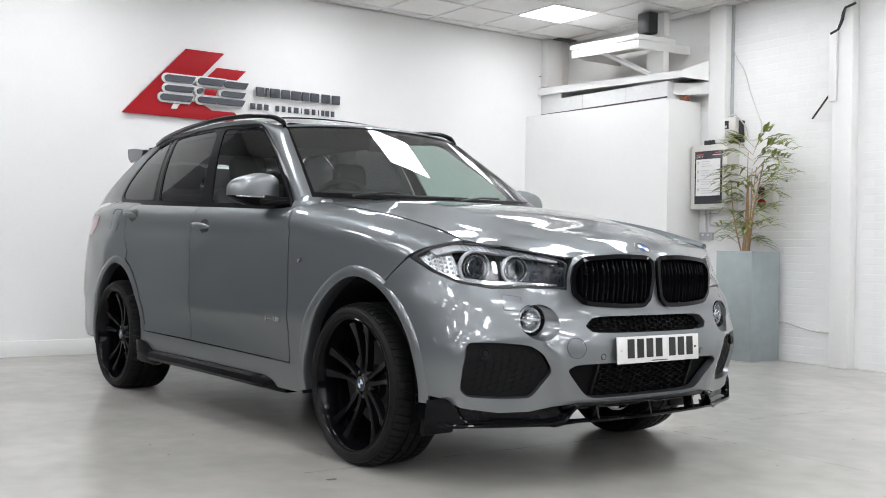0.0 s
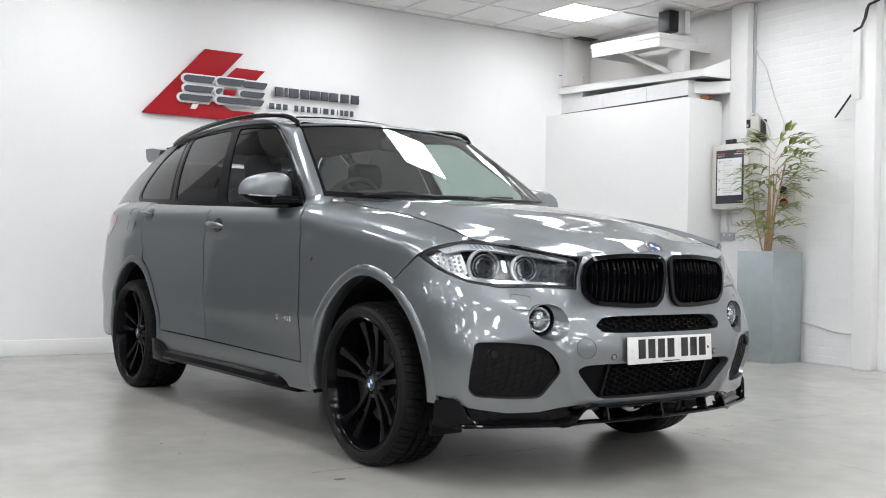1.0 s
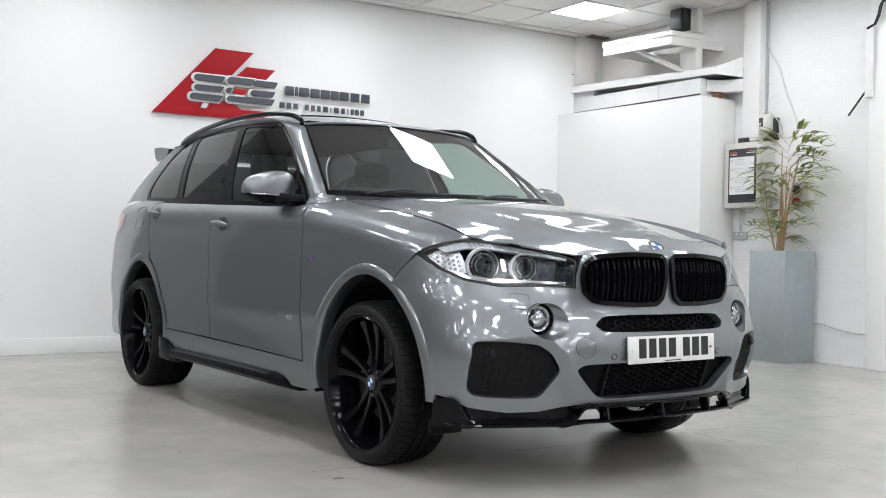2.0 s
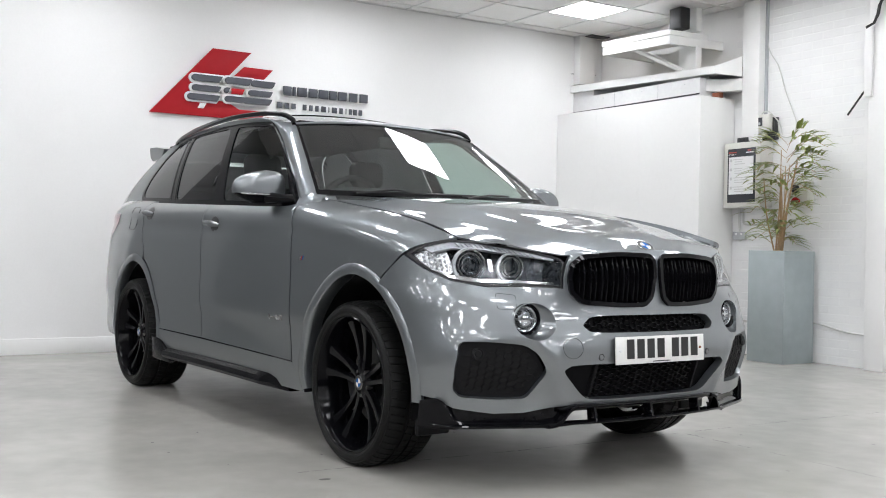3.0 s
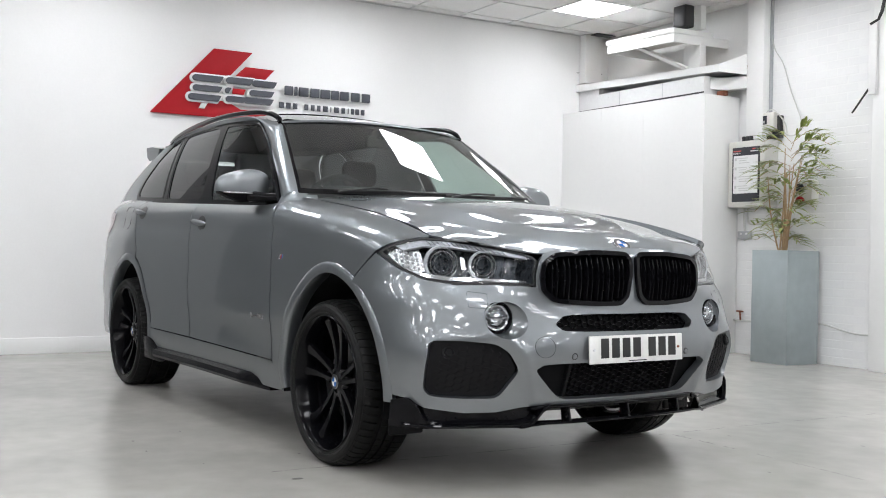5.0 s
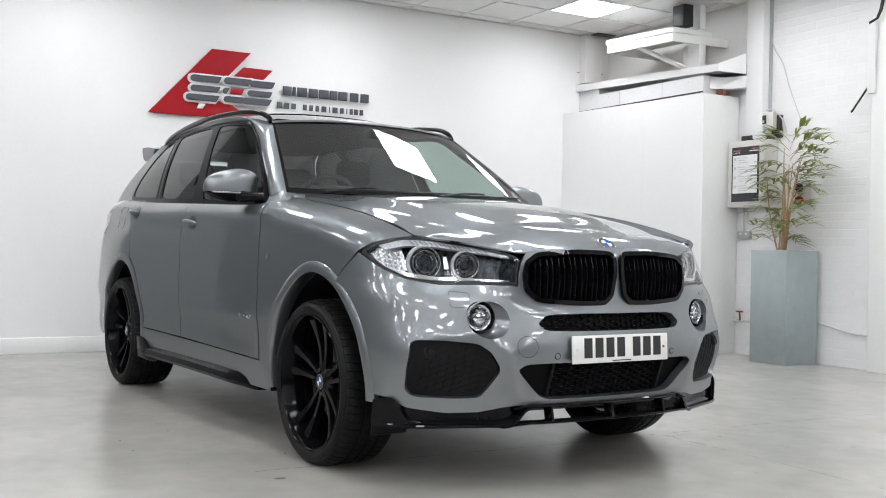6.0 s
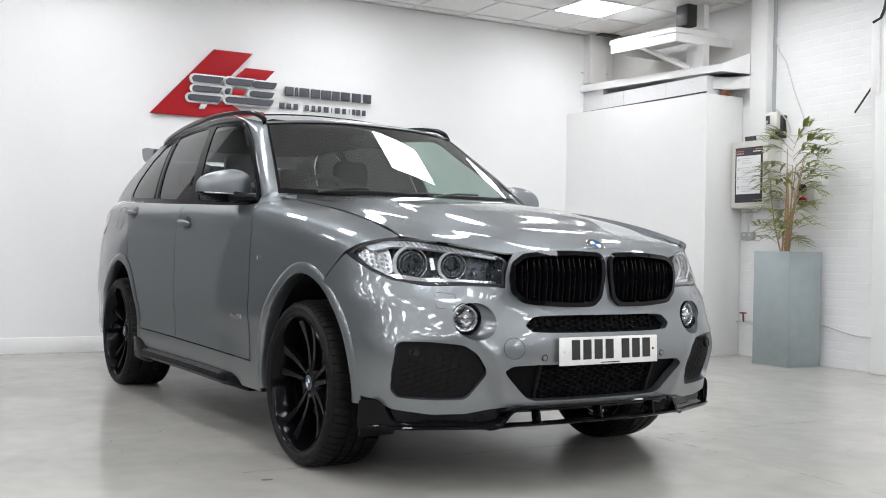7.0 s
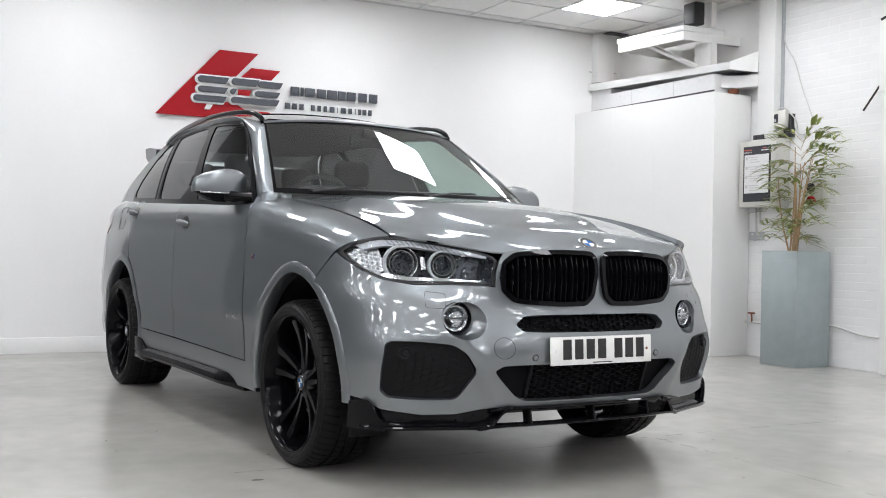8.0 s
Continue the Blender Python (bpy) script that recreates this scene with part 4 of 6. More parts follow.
# front: measured along the nose's plan curve
_ys = np.linspace(0, 0.97, 400)
_b = (BACK_LOW(_ys) + BACK_MID(_ys)) / 2
_ss = np.concatenate([[0], np.cumsum(np.hypot(np.diff(_ys), np.diff(_b)))])


def along(y):
    return math.copysign(float(np.interp(abs(y), _ys, _ss)), y)


def across(s):
    return math.copysign(float(np.interp(abs(s), _ss, _ys)), s)


def nose_surf(out=0.0):
    def at(s, z):
        y = across(s)
        return (float(nose_x(y, z)) + out, y, z)
    return at


def lamp_glass_surf(out=0.0):
    def at(s, z):
        y = across(s)
        return (float(nose_x(y, z, GLASS_CORNER)) + out, y, z)
    return at


def side_surf(sgn, out=0.0):
    return lambda x, z: (x, sgn * (float(side_y(x, z)) + out), z)


def glass_surf(sgn, out=0.0):
    return lambda x, z: (x, sgn * (float(glass_y(x, z)) + out), z)


def y_at(x, z):
    """Half width at which the nose stands at x."""
    lo, hi = 0.0, 0.97
    for _ in range(40):
        m = (lo + hi) / 2
        lo, hi = (m, hi) if float(nose_x(m, z)) > x else (lo, m)
    return lo


def on_nose(pts, sgn=1):
    return [(along(sgn * y), z) for y, z in pts]


HUB_Z, REAR = 0.356, -2.932
ARCH = 0.487


def arc(cx, r, a0, a1, n=20, cz=HUB_Z):
    return [(cx + r * math.cos(radians(a0 + (a1 - a0) * k / n)), cz + r * math.sin(radians(a0 + (a1 - a0) * k / n))) for k in range(n + 1)]


# outlines on the nose: half width, height
LAMP_LOW = [(0.883, 0.866), (0.828, 0.828), (0.728, 0.808), (0.599, 0.811), (0.500, 0.809), (0.452, 0.806)]
LAMP_TOP = [(0.458, 0.86), (0.444, 0.905), (0.46, 0.925), (0.586, 0.962), (0.707, 0.986), (0.818, 0.991), (0.890, 0.961)]
LAMP_TIP = (0.919, 0.929)
KIDNEY = [(0.012, 0.925), (0.035, 0.951), (0.2, 0.955), (0.385, 0.941), (0.434, 0.905), (0.446, 0.85), (0.436, 0.785), (0.385, 0.741), (0.2, 0.729), (0.07, 0.73), (0.028, 0.765), (0.01, 0.86)]
SLOT = [(-0.385, 0.658), (-0.335, 0.697), (0.335, 0.697), (0.385, 0.658), (0.35, 0.628), (-0.35, 0.628)]
LOWER = [(-0.475, 0.479), (-0.43, 0.505), (0.43, 0.505), (0.475, 0.479), (0.36, 0.372), (0.31, 0.355), (-0.31, 0.355), (-0.36, 0.372)]
VENT = [(0.852, 0.594), (0.865, 0.491), (0.857, 0.402), (0.833, 0.375), (0.696, 0.365), (0.585, 0.367), (0.532, 0.475), (0.576, 0.550), (0.624, 0.583), (0.751, 0.595)]
FOG = [(0.575 + 0.082 * math.cos(a), 0.673 + 0.072 * math.sin(a)) for a in np.linspace(0, 2 * math.pi, 28, endpoint=False)]


def bumper():
    half = [(0.0, 0.335), (0.2, 0.336), (0.39, 0.343), (0.500, 0.330), (0.590, 0.311), (0.706, 0.309), (0.847, 0.331), (0.893, 0.364)]
    half += [(y_at(x, z), z) for x, z in arc(0, ARCH + 0.01, 2, 62, 16)]
    half += [(y_at(x, z), z) for x, z in ((0.305, 0.862), (0.385, 0.925))]
    half += [(y, z - 0.003) for y, z in LAMP_LOW] + [(0.452, 0.85), (0.44, 0.90), (0.42, 0.935), (0.38, 0.948), (0.2, 0.961)]
    outline = on_nose(half) + on_nose([(0, 0.964)]) + on_nose(half[:0:-1], -1)
    holes = [on_nose(rounded(shrink(rounded(KIDNEY), 0.008)), s) for s in (1, -1)]
    holes += [on_nose(rounded(VENT), s) for s in (1, -1)] + [on_nose(FOG, s) for s in (1, -1)]
    holes += [[(along(y), z) for y, z in rounded(SLOT)], [(along(y), z) for y, z in rounded(LOWER)]]
    ob = part("front_bumper", outward(skin(nose_surf(), outline, holes, 0.024, 0.035, 0.014), (1, 0, 0)), PAINT, car, "grey painted front bumper", 50)
    return ob


def honeycomb(outline, r, out, wall, deep, wide=1.0):
    """Cells of six sides, clipped to the outline, on the nose moved by out."""
    bm = bmesh.new()
    poly = np.array(outline)
    cells = []
    dx, dz = r * 1.5 * wide, r * math.sqrt(3)
    for i in range(int((poly[:, 0].max() - poly[:, 0].min()) / dx) + 2):
        for j in range(int((poly[:, 1].max() - poly[:, 1].min()) / dz) + 2):
            cells.append((poly[:, 0].min() + i * dx, poly[:, 1].min() + (j + 0.5 * (i % 2)) * dz))
    keep = inside(np.array(cells), [tuple(p) for p in poly])
    surf, back = nose_surf(out), nose_surf(out - deep)
    for (u, v), k in zip(cells, keep):
        if not k:
            continue
        ring = [(math.cos(math.pi / 3 * a), math.sin(math.pi / 3 * a)) for a in range(6)]
        o = [bm.verts.new(surf(u + wide * r * c, v + r * s)) for c, s in ring]
        n = [bm.verts.new(surf(u + (wide * r - wall) * c, v + (r - wall) * s)) for c, s in ring]
        d = [bm.verts.new(back(u + (wide * r - wall) * c, v + (r - wall) * s)) for c, s in ring]
        for a in range(6):
            b = (a + 1) % 6
            bm.faces.new((o[a], o[b], n[b], n[a]))
            bm.faces.new((n[a], n[b], d[b], d[a]))
    return bm


def front_details():
    for s in (1, -1):
        # kidney grille
        ring = rounded(KIDNEY, 5)
        inner = shrink(ring, 0.018)
        grille = part("kidney_grille", outward(skin(nose_surf(0.016), on_nose(ring, s), [on_nose(inner, s)], 0.02, 0.045, 0.01), (1, 0, 0)), GLOSS, car, "gloss black kidney grille frame", 60)
        part("grille_back", outward(skin(nose_surf(-0.05), on_nose(shrink(ring, 0.012), s), [], 0.05, 0), (1, 0, 0)), TRIM, grille, "dark void behind the slats")
        for k in range(7):
            y = 0.062 + 0.0525 * k
            zs = [z for z in np.linspace(0.72, 0.96, 60) if inside(np.array([[y, z]]), inner)[0]]
            lo, hi = min(zs) - 0.004, max(zs) + 0.004
            bm = bmesh.new()
            for off in (-0.011, 0.011):
                rows = []
                for z in np.linspace(lo, hi, 9):
                    x = float(nose_x(y + off, z))
                    lean = 0.010 * math.sin((z - lo) / (hi - lo) * math.pi)
                    rows.append([(x - 0.035, s * (y + off - 0.0045), z), (x - 0.004 + lean, s * (y + off - 0.003), z), (x - 0.001 + lean, s * (y + off), z),
                                 (x - 0.004 + lean, s * (y + off + 0.003), z), (x - 0.035, s * (y + off + 0.0045), z)])
                loft(rows, bm)
            bmesh.ops.recalc_face_normals(bm, faces=bm.faces[:])
            part("grille_slat", bm, GLOSS, grille, "", 60)
        # side vent with blanked honeycomb and parking sensor
        ring = rounded(VENT, 5)
        vent = part("side_vent", outward(skin(nose_surf(-0.03), on_nose(shrink(ring, -0.006), s), [], 0.03, 0), (1, 0, 0)), PLASTIC, car, "black plastic corner vent")
        part("honeycomb", outward(honeycomb(on_nose(shrink(ring, 0.022), s), 0.0145, -0.0265, 0.0012, 0.003, 1.55), (1, 0, 0)), PLASTIC, vent, "", 30)
        m = Matrix.Translation((float(nose_x(0.782, 0.546)) - 0.028, s * 0.782, 0.546)) @ pose(0, 0, 0, 0, 78, s * 20)
        part("parking_sensor", lathe([(0, 0.012), (0.012, 0.012), (0.014, 0.008), (0.02, 0.012), (0.024, 0.01), (0.024, 0.0)], m, 24), PLASTIC, vent)
        # fog lamp set in a painted scoop
        c = Vector((float(nose_x(0.600, 0.682)) - 0.014, s * 0.600, 0.682))
        m = Matrix.Translation(c) @ pose(0, 0, 0, 0, 88, s * 12) @ Matrix.Scale(1.2, 4)
        rows = []
        for t in (0.0, 0.12, 0.5, 1.0):
            row = []
            for k, (y, z) in enumerate(FOG):
                a = 2 * math.pi * k / len(FOG)
                p = Vector(nose_surf()(along(s * y), z))
                q = c + Vector((-0.006, s * 0.062 * math.cos(a), 0.062 * math.sin(a)))
                row.append(tuple(p + (q - p) * t + Vector((-0.012 * math.sin(t * math.pi), 0, 0))))
            rows.append(row + row[:1])
        part("fog_scoop", outward(loft(rows), (1, 0, 0)), PAINT, car, "grey painted fog lamp scoop", 60)
        fog = part("fog_lamp", lathe([(0.05, -0.002), (0.05, -0.03), (0.045, -0.055), (0.0, -0.06)], m, 32), SATIN, car, "round clear fog lamp")
        part("bezel", lathe([(0.043, -0.02), (0.052, -0.014), (0.054, -0.006), (0.051, 0.0), (0.047, -0.004), (0.043, -0.02)], m, 36), GLOSS, fog, "black bezel")
        part("reflector", lathe([(0.043, -0.012), (0.04, -0.025), (0.03, -0.038), (0.012, -0.045), (0.0, -0.046)], m, 32), CHROME, fog, "faceted chrome reflector")
        part("bulb_shield", lathe([(0, -0.012), (0.012, -0.014), (0.016, -0.022), (0.014, -0.04)], m, 20), CHROME, fog, "chrome bulb shield")
        part("inner_rim", lathe([(0.034, -0.022), (0.037, -0.014), (0.041, -0.012), (0.044, -0.016)], m, 32), SATIN, fog, "bright inner rim")
        part("reflector_rib", box((-0.0025, -0.04, -0.034), (0.0025, 0.04, -0.012), m=m), CHROME, fog)
        part("lens", lathe([(0.044, -0.010), (0.03, -0.003), (0.015, 0.0), (0.0, 0.001)], m, 32), LENS, fog, "clear lens")
    # slot grille and lower grille
    for name, outline, out in (("upper_slot", rounded(SLOT, 5), -0.045), ("lower_grille", rounded(LOWER, 5), -0.055)):
        back = part(name, outward(skin(nose_surf(out), [(along(y), z) for y, z in shrink(outline, -0.004)], [], 0.05, 0), (1, 0, 0)), CARPET, car, "black honeycomb grille")
        mesh = [(max(min(y, 0.285), -0.285 if name == "lower_grille" else -0.4), z) for y, z in shrink(outline, 0.012)] if name == "lower_grille" else shrink(outline, 0.012)
        part("honeycomb", outward(honeycomb([(along(y), z) for y, z in mesh], 0.0125, out + 0.014, 0.0013, 0.012, 1.55), (1, 0, 0)), MESHBLACK, back, "", 30)
        if name == "lower_grille":
            for y in (-0.30, 0.30):
                part("grille_post", outward(skin(nose_surf(out + 0.024), [(along(y - 0.006), 0.36), (along(y + 0.006), 0.36), (along(y + 0.006), 0.50), (along(y - 0.006), 0.50)], [], 0.05, 0.02), (1, 0, 0)), PLASTIC, back)
    # plate with bars in place of characters
    bm = box((0.0, -0.26, -0.0555), (0.006, 0.26, 0.0555), 0.002)
    pm = Matrix.Translation((0.936, 0, 0.556)) @ Matrix.Rotation(radians(-3), 4, "Y")
    plate = part("number_plate", bm, PLATE, car, "white front number plate with black bars")
    plate.matrix_basis = pm
    for k in range(7):
        y = -0.178 + 0.0585 * k if k < 4 else 0.083 + 0.0575 * (k - 4)
        part("character_bar", box((0.006, y - 0.021, -0.034), (0.0072, y + 0.021, 0.045)), INK, plate)
    part("maker_bar", box((0.006, -0.05, -0.050), (0.0068, 0.05, -0.046)), INK, plate)
    for y, mat in ((-0.235, BADGEWHITE), (0.235, BRASS)):
        part("screw_cap", lathe([(0, 0.004), (0.005, 0.003), (0.006, 0)], Matrix.Translation((0.006, y, 0.0)) @ pose(0, 0, 0, 0, 90, 0), 12), mat, plate)
    part("plate_backing", box((-0.03, -0.24, -0.045), (0, 0.24, 0.045)), TRIM, plate)
    # tow eye cover, sensors, washer flaps: fine grooves drawn as thin rings on the skin
    for s in (-1, 1):
        rings = [("sensor_ring", [(0.311 + 0.012 * math.cos(a), 0.532 + 0.012 * math.sin(a)) for a in np.linspace(0, 6.2832, 17)], s, 0.0022)]
        if s < 0:
            rings.append(("tow_cover_groove", [(0.437 + 0.041 * math.cos(a), 0.57 + 0.041 * math.sin(a)) for a in np.linspace(0, 6.2832, 33)], s, 0.0011))
        flap = rounded([(0.703, 0.783), (0.633, 0.775), (0.643, 0.718), (0.711, 0.722)], 3, 0.3)
        rings.append(("washer_flap_groove", flap + flap[:1], s, 0.0010))
        for name, pts, sg, r in rings:
            surf = nose_surf(0.0)
            part(name, tube([surf(along(sg * y), z) for y, z in pts], r, sides=5), TRIM, car, "thin dark panel groove")
        part("parking_sensor", lathe([(0, 0.004), (0.009, 0.003), (0.0105, 0)], Matrix.Translation(nose_surf(0.0)(along(s * 0.311), 0.532)) @ pose(0, 0, 0, 0, 88, s * 3), 16), PAINT, car, "grey round parking sensor")


def headlights():
    for s in (1, -1):
        ring = [LAMP_TIP] + LAMP_LOW + LAMP_TOP
        ring = rounded(ring, 3, 0.6)
        body = part("headlight", outward(skin(nose_surf(-0.11), on_nose(shrink(ring, 0.006), s), [], 0.03, 0), (1, 0, 0)), LAMPDARK, car, "clear-lens twin headlight with ringed projectors")
        part("lens", outward(skin(lamp_glass_surf(0.002), on_nose(shrink(ring, 0.004), s), [], 0.02, 0.0, 0.012), (1, 0, 0)), LENS, body, "clear outer lens", 60)
        part("seal", outward(skin(nose_surf(-0.002), on_nose(ring, s), [on_nose(shrink(ring, 0.007), s)], 0.02, 0.06, 0.012), (1, 0, 0)), TRIM, body, "black lamp surround", 60)
        # side walls of the bucket
        wall = shrink(ring, 0.008)
        part("bucket_wall", loft([[nose_surf(o)(along(s * y), z) for y, z in wall + wall[:1]] for o in (-0.005, -0.11)]), LAMPDARK, body)
        for y, z, r, back in ((0.735, 0.888, 0.066, 0.05), (0.598, 0.882, 0.054, 0.045)):
            c = Vector((float(nose_x(y, z)) - back, s * y, z))
            m = Matrix.Translation(c) @ pose(0, 0, 0, 0, 90, s * 16)
            bowl = part("projector", lathe([(0, -0.02), (r * 0.45, -0.02), (r * 0.5, 0.0), (r * 0.62, 0.004), (r * 0.78, -0.012), (r * 0.8, -0.04)], m, 40), LAMPDARK, body, "dark projector housing", 60)
            part("light_ring", lathe([(r * 0.92, 0.0), (r * 0.935, 0.008), (r * 0.975, 0.009), (r * 0.99, 0.004), (r * 0.97, -0.008), (r * 0.92, -0.01)], m, 44), SATIN, bowl, "slim silver ring light guide", 60)
            rows = []
            for f in np.linspace(radians(-105), radians(105), 26):
                e = math.cos(f * 0.85)
                # the guide is thick on its outer side and thins out over and under the projector
                rows.append([m @ Vector((q * math.sin(f), s * q * math.cos(f), h)) for q, h in ((r * 0.96, -0.002), (r * 0.98, 0.010), (r * (1.02 + 0.12 * e), 0.011), (r * (1.05 + 0.14 * e), 0.002))])
            part("light_bracket", loft(rows), GUIDE, bowl, "pale curved light guide", 60)
            part("inner_ring", lathe([(r * 0.71, -0.004), (r * 0.72, 0.004), (r * 0.77, 0.004), (r * 0.79, -0.006)], m, 44), SATIN, bowl, "thin silver inner ring", 60)
            part("projector_lens", lathe([(r * 0.46, 0.0), (r * 0.36, 0.016), (r * 0.2, 0.025), (0, 0.028)], m, 32), LENS, bowl, "clear bulging lens", 60)
            part("projector_bezel", lathe([(r * 0.46, -0.004), (r * 0.52, 0.008), (r * 0.58, 0.004), (r * 0.6, -0.006)], m, 40), CHROME, bowl, "chrome bezel", 60)
        # bright reflector at the outer end and a chrome eyebrow along the top
        outer = [(0.897, 0.928), (0.867, 0.869), (0.818, 0.843), (0.792, 0.861), (0.802, 0.950), (0.838, 0.970), (0.876, 0.955)]
        part("side_reflector", outward(skin(nose_surf(-0.05), on_nose(rounded(outer, 3), s), [], 0.02, 0.02), (1, 0, 0)), SATIN, body, "bright faceted side reflector", 20)
        for k in range(5):
            for j in range(4):
                yy, zz = 0.815 + 0.014 * k, 0.866 + 0.018 * j + 0.004 * k
                p = nose_surf(-0.046)(along(s * yy), zz)
                part("facet", box((-0.006, -0.0055, -0.0055), (0.004, 0.0055, 0.0055), 0.002, m=Matrix.Translation(p) @ Matrix.Rotation(s * 0.6, 4, "Z"), seg=1), GUIDE, body)
        brow = [(0.878, 0.955), (0.818, 0.983), (0.707, 0.978), (0.586, 0.953), (0.475, 0.921), (0.475, 0.913), (0.586, 0.934), (0.707, 0.953), (0.80, 0.955), (0.86, 0.938)]
        part("eyebrow", outward(skin(nose_surf(-0.014), on_nose(brow, s), [], 0.02, 0.02), (1, 0, 0)), GUIDE, body, "ribbed chrome eyebrow strip")
        for k in range(16):
            y = 0.535 + 0.016 * k
            z0 = float(np.interp(y, [0.52, 0.6, 0.70, 0.80], [0.914, 0.934, 0.953, 0.958]))
            p, q = nose_surf(-0.012)(along(s * y), z0 + 0.004), nose_surf(-0.012)(along(s * (y + 0.012)), z0 + 0.020)
            part("brow_rib", tube([p, q], 0.0014, sides=4), SATIN, body)
        sill = [(0.857, 0.853), (0.797, 0.831), (0.728, 0.821), (0.606, 0.822), (0.47, 0.818), (0.47, 0.826), (0.605, 0.832), (0.724, 0.835), (0.792, 0.846)]
        part("light_sill", outward(skin(nose_surf(-0.03), on_nose(sill, s), [], 0.02, 0.03), (1, 0, 0)), CHROME, body, "chrome lower strip")
        part("centre_divider", outward(skin(nose_surf(-0.055), on_nose([(0.664, 0.915), (0.668, 0.865), (0.652, 0.865), (0.650, 0.912)], s), [], 0.02, 0.03), (1, 0, 0)), SATIN, body)


bumper()
front_details()
headlights()


def bonnet():
    half = [(0.872, 0.0), (0.868, 0.12), (0.855, 0.25), (0.835, 0.36), (0.812, 0.443), (0.735, 0.582), (0.634, 0.700), (0.545, 0.758)]
    half += [(x, float(BON_Y(x)) - 0.004) for x in np.linspace(0.47, -0.6, 24)] + [(-0.655, 0.70), (-0.60, 0.5), (-0.54, 0.28), (-0.52, 0.0)]
    outline = half + [(x, -y) for x, y in half[-2:0:-1]]
    ob = part("bonnet", outward(skin(lambda x, y: (x, y, float(bonnet_z(x, y))), outline, [], 0.017, 0.006, 0.017), (0, 0, 1)), PAINT, car, "grey painted bonnet with raised creases", 60)
    z = float(bonnet_z(0.838, 0))
    m = Matrix.Translation((0.838, 0, z + 0.007)) @ pose(0, 0, 0, 0, 34, 0)
    roundel(m, 0.041, ob)
    return ob


def roundel(m, r, parent):
    badge = part("badge", lathe([(0, 0.003), (r * 0.94, 0.003), (r, 0.002), (r, -0.004)], m, 40), SATIN, parent, "round silver-rimmed badge")
    part("badge_ring", lathe([(r * 0.62, 0.0036), (r * 0.66, 0.0046), (r * 0.9, 0.0046), (r * 0.93, 0.0036)], m, 40), INK, badge if parent is car else parent, "black badge ring")
    for k in range(4):
        bm = bmesh.new()
        fan = [bm.verts.new(m @ Vector((0, 0, 0.0042)))] + [bm.verts.new(m @ Vector((r * 0.6 * math.cos(math.pi / 2 * (k + t / 6)), r * 0.6 * math.sin(math.pi / 2 * (k + t / 6)), 0.0042))) for t in range(7)]
        for a, b in zip(fan[1:], fan[2:]):
            bm.faces.new((fan[0], a, b))
        part("badge_quarter", bm, BLUE if k % 2 else BADGEWHITE, parent)


bonnet()

# side window outlines: along, height
DLO = [(-0.742, 1.164), (-1.005, 1.372), (-1.335, 1.582), (-1.42, 1.632), (-1.52, 1.662), (-1.83, 1.684), (-2.05, 1.692), (-2.5, 1.695), (-2.9, 1.682), (-3.11, 1.655), (-3.25, 1.565), (-3.345, 1.41), (-3.345, 1.30), (-3.27, 1.252), (-2.9, 1.231), (-2.4, 1.209), (-1.6, 1.180), (-0.9, 1.158)]
PANES = (("front", [(-0.85, 1.192), (-1.03, 1.355), (-1.345, 1.565), (-1.43, 1.615), (-1.53, 1.643), (-1.83, 1.666), (-1.945, 1.668), (-1.745, 1.212), (-1.5, 1.203), (-1.0, 1.187)]),
         ("rear", [(-1.885, 1.219), (-2.03, 1.674), (-2.5, 1.677), (-2.745, 1.671), (-2.635, 1.42), (-2.55, 1.243), (-2.2, 1.231)]),
         ("quarter", [(-2.67, 1.255), (-2.745, 1.42), (-2.86, 1.662), (-3.07, 1.640), (-3.22, 1.55), (-3.31, 1.40), (-3.31, 1.315), (-3.25, 1.278), (-2.9, 1.262)]))


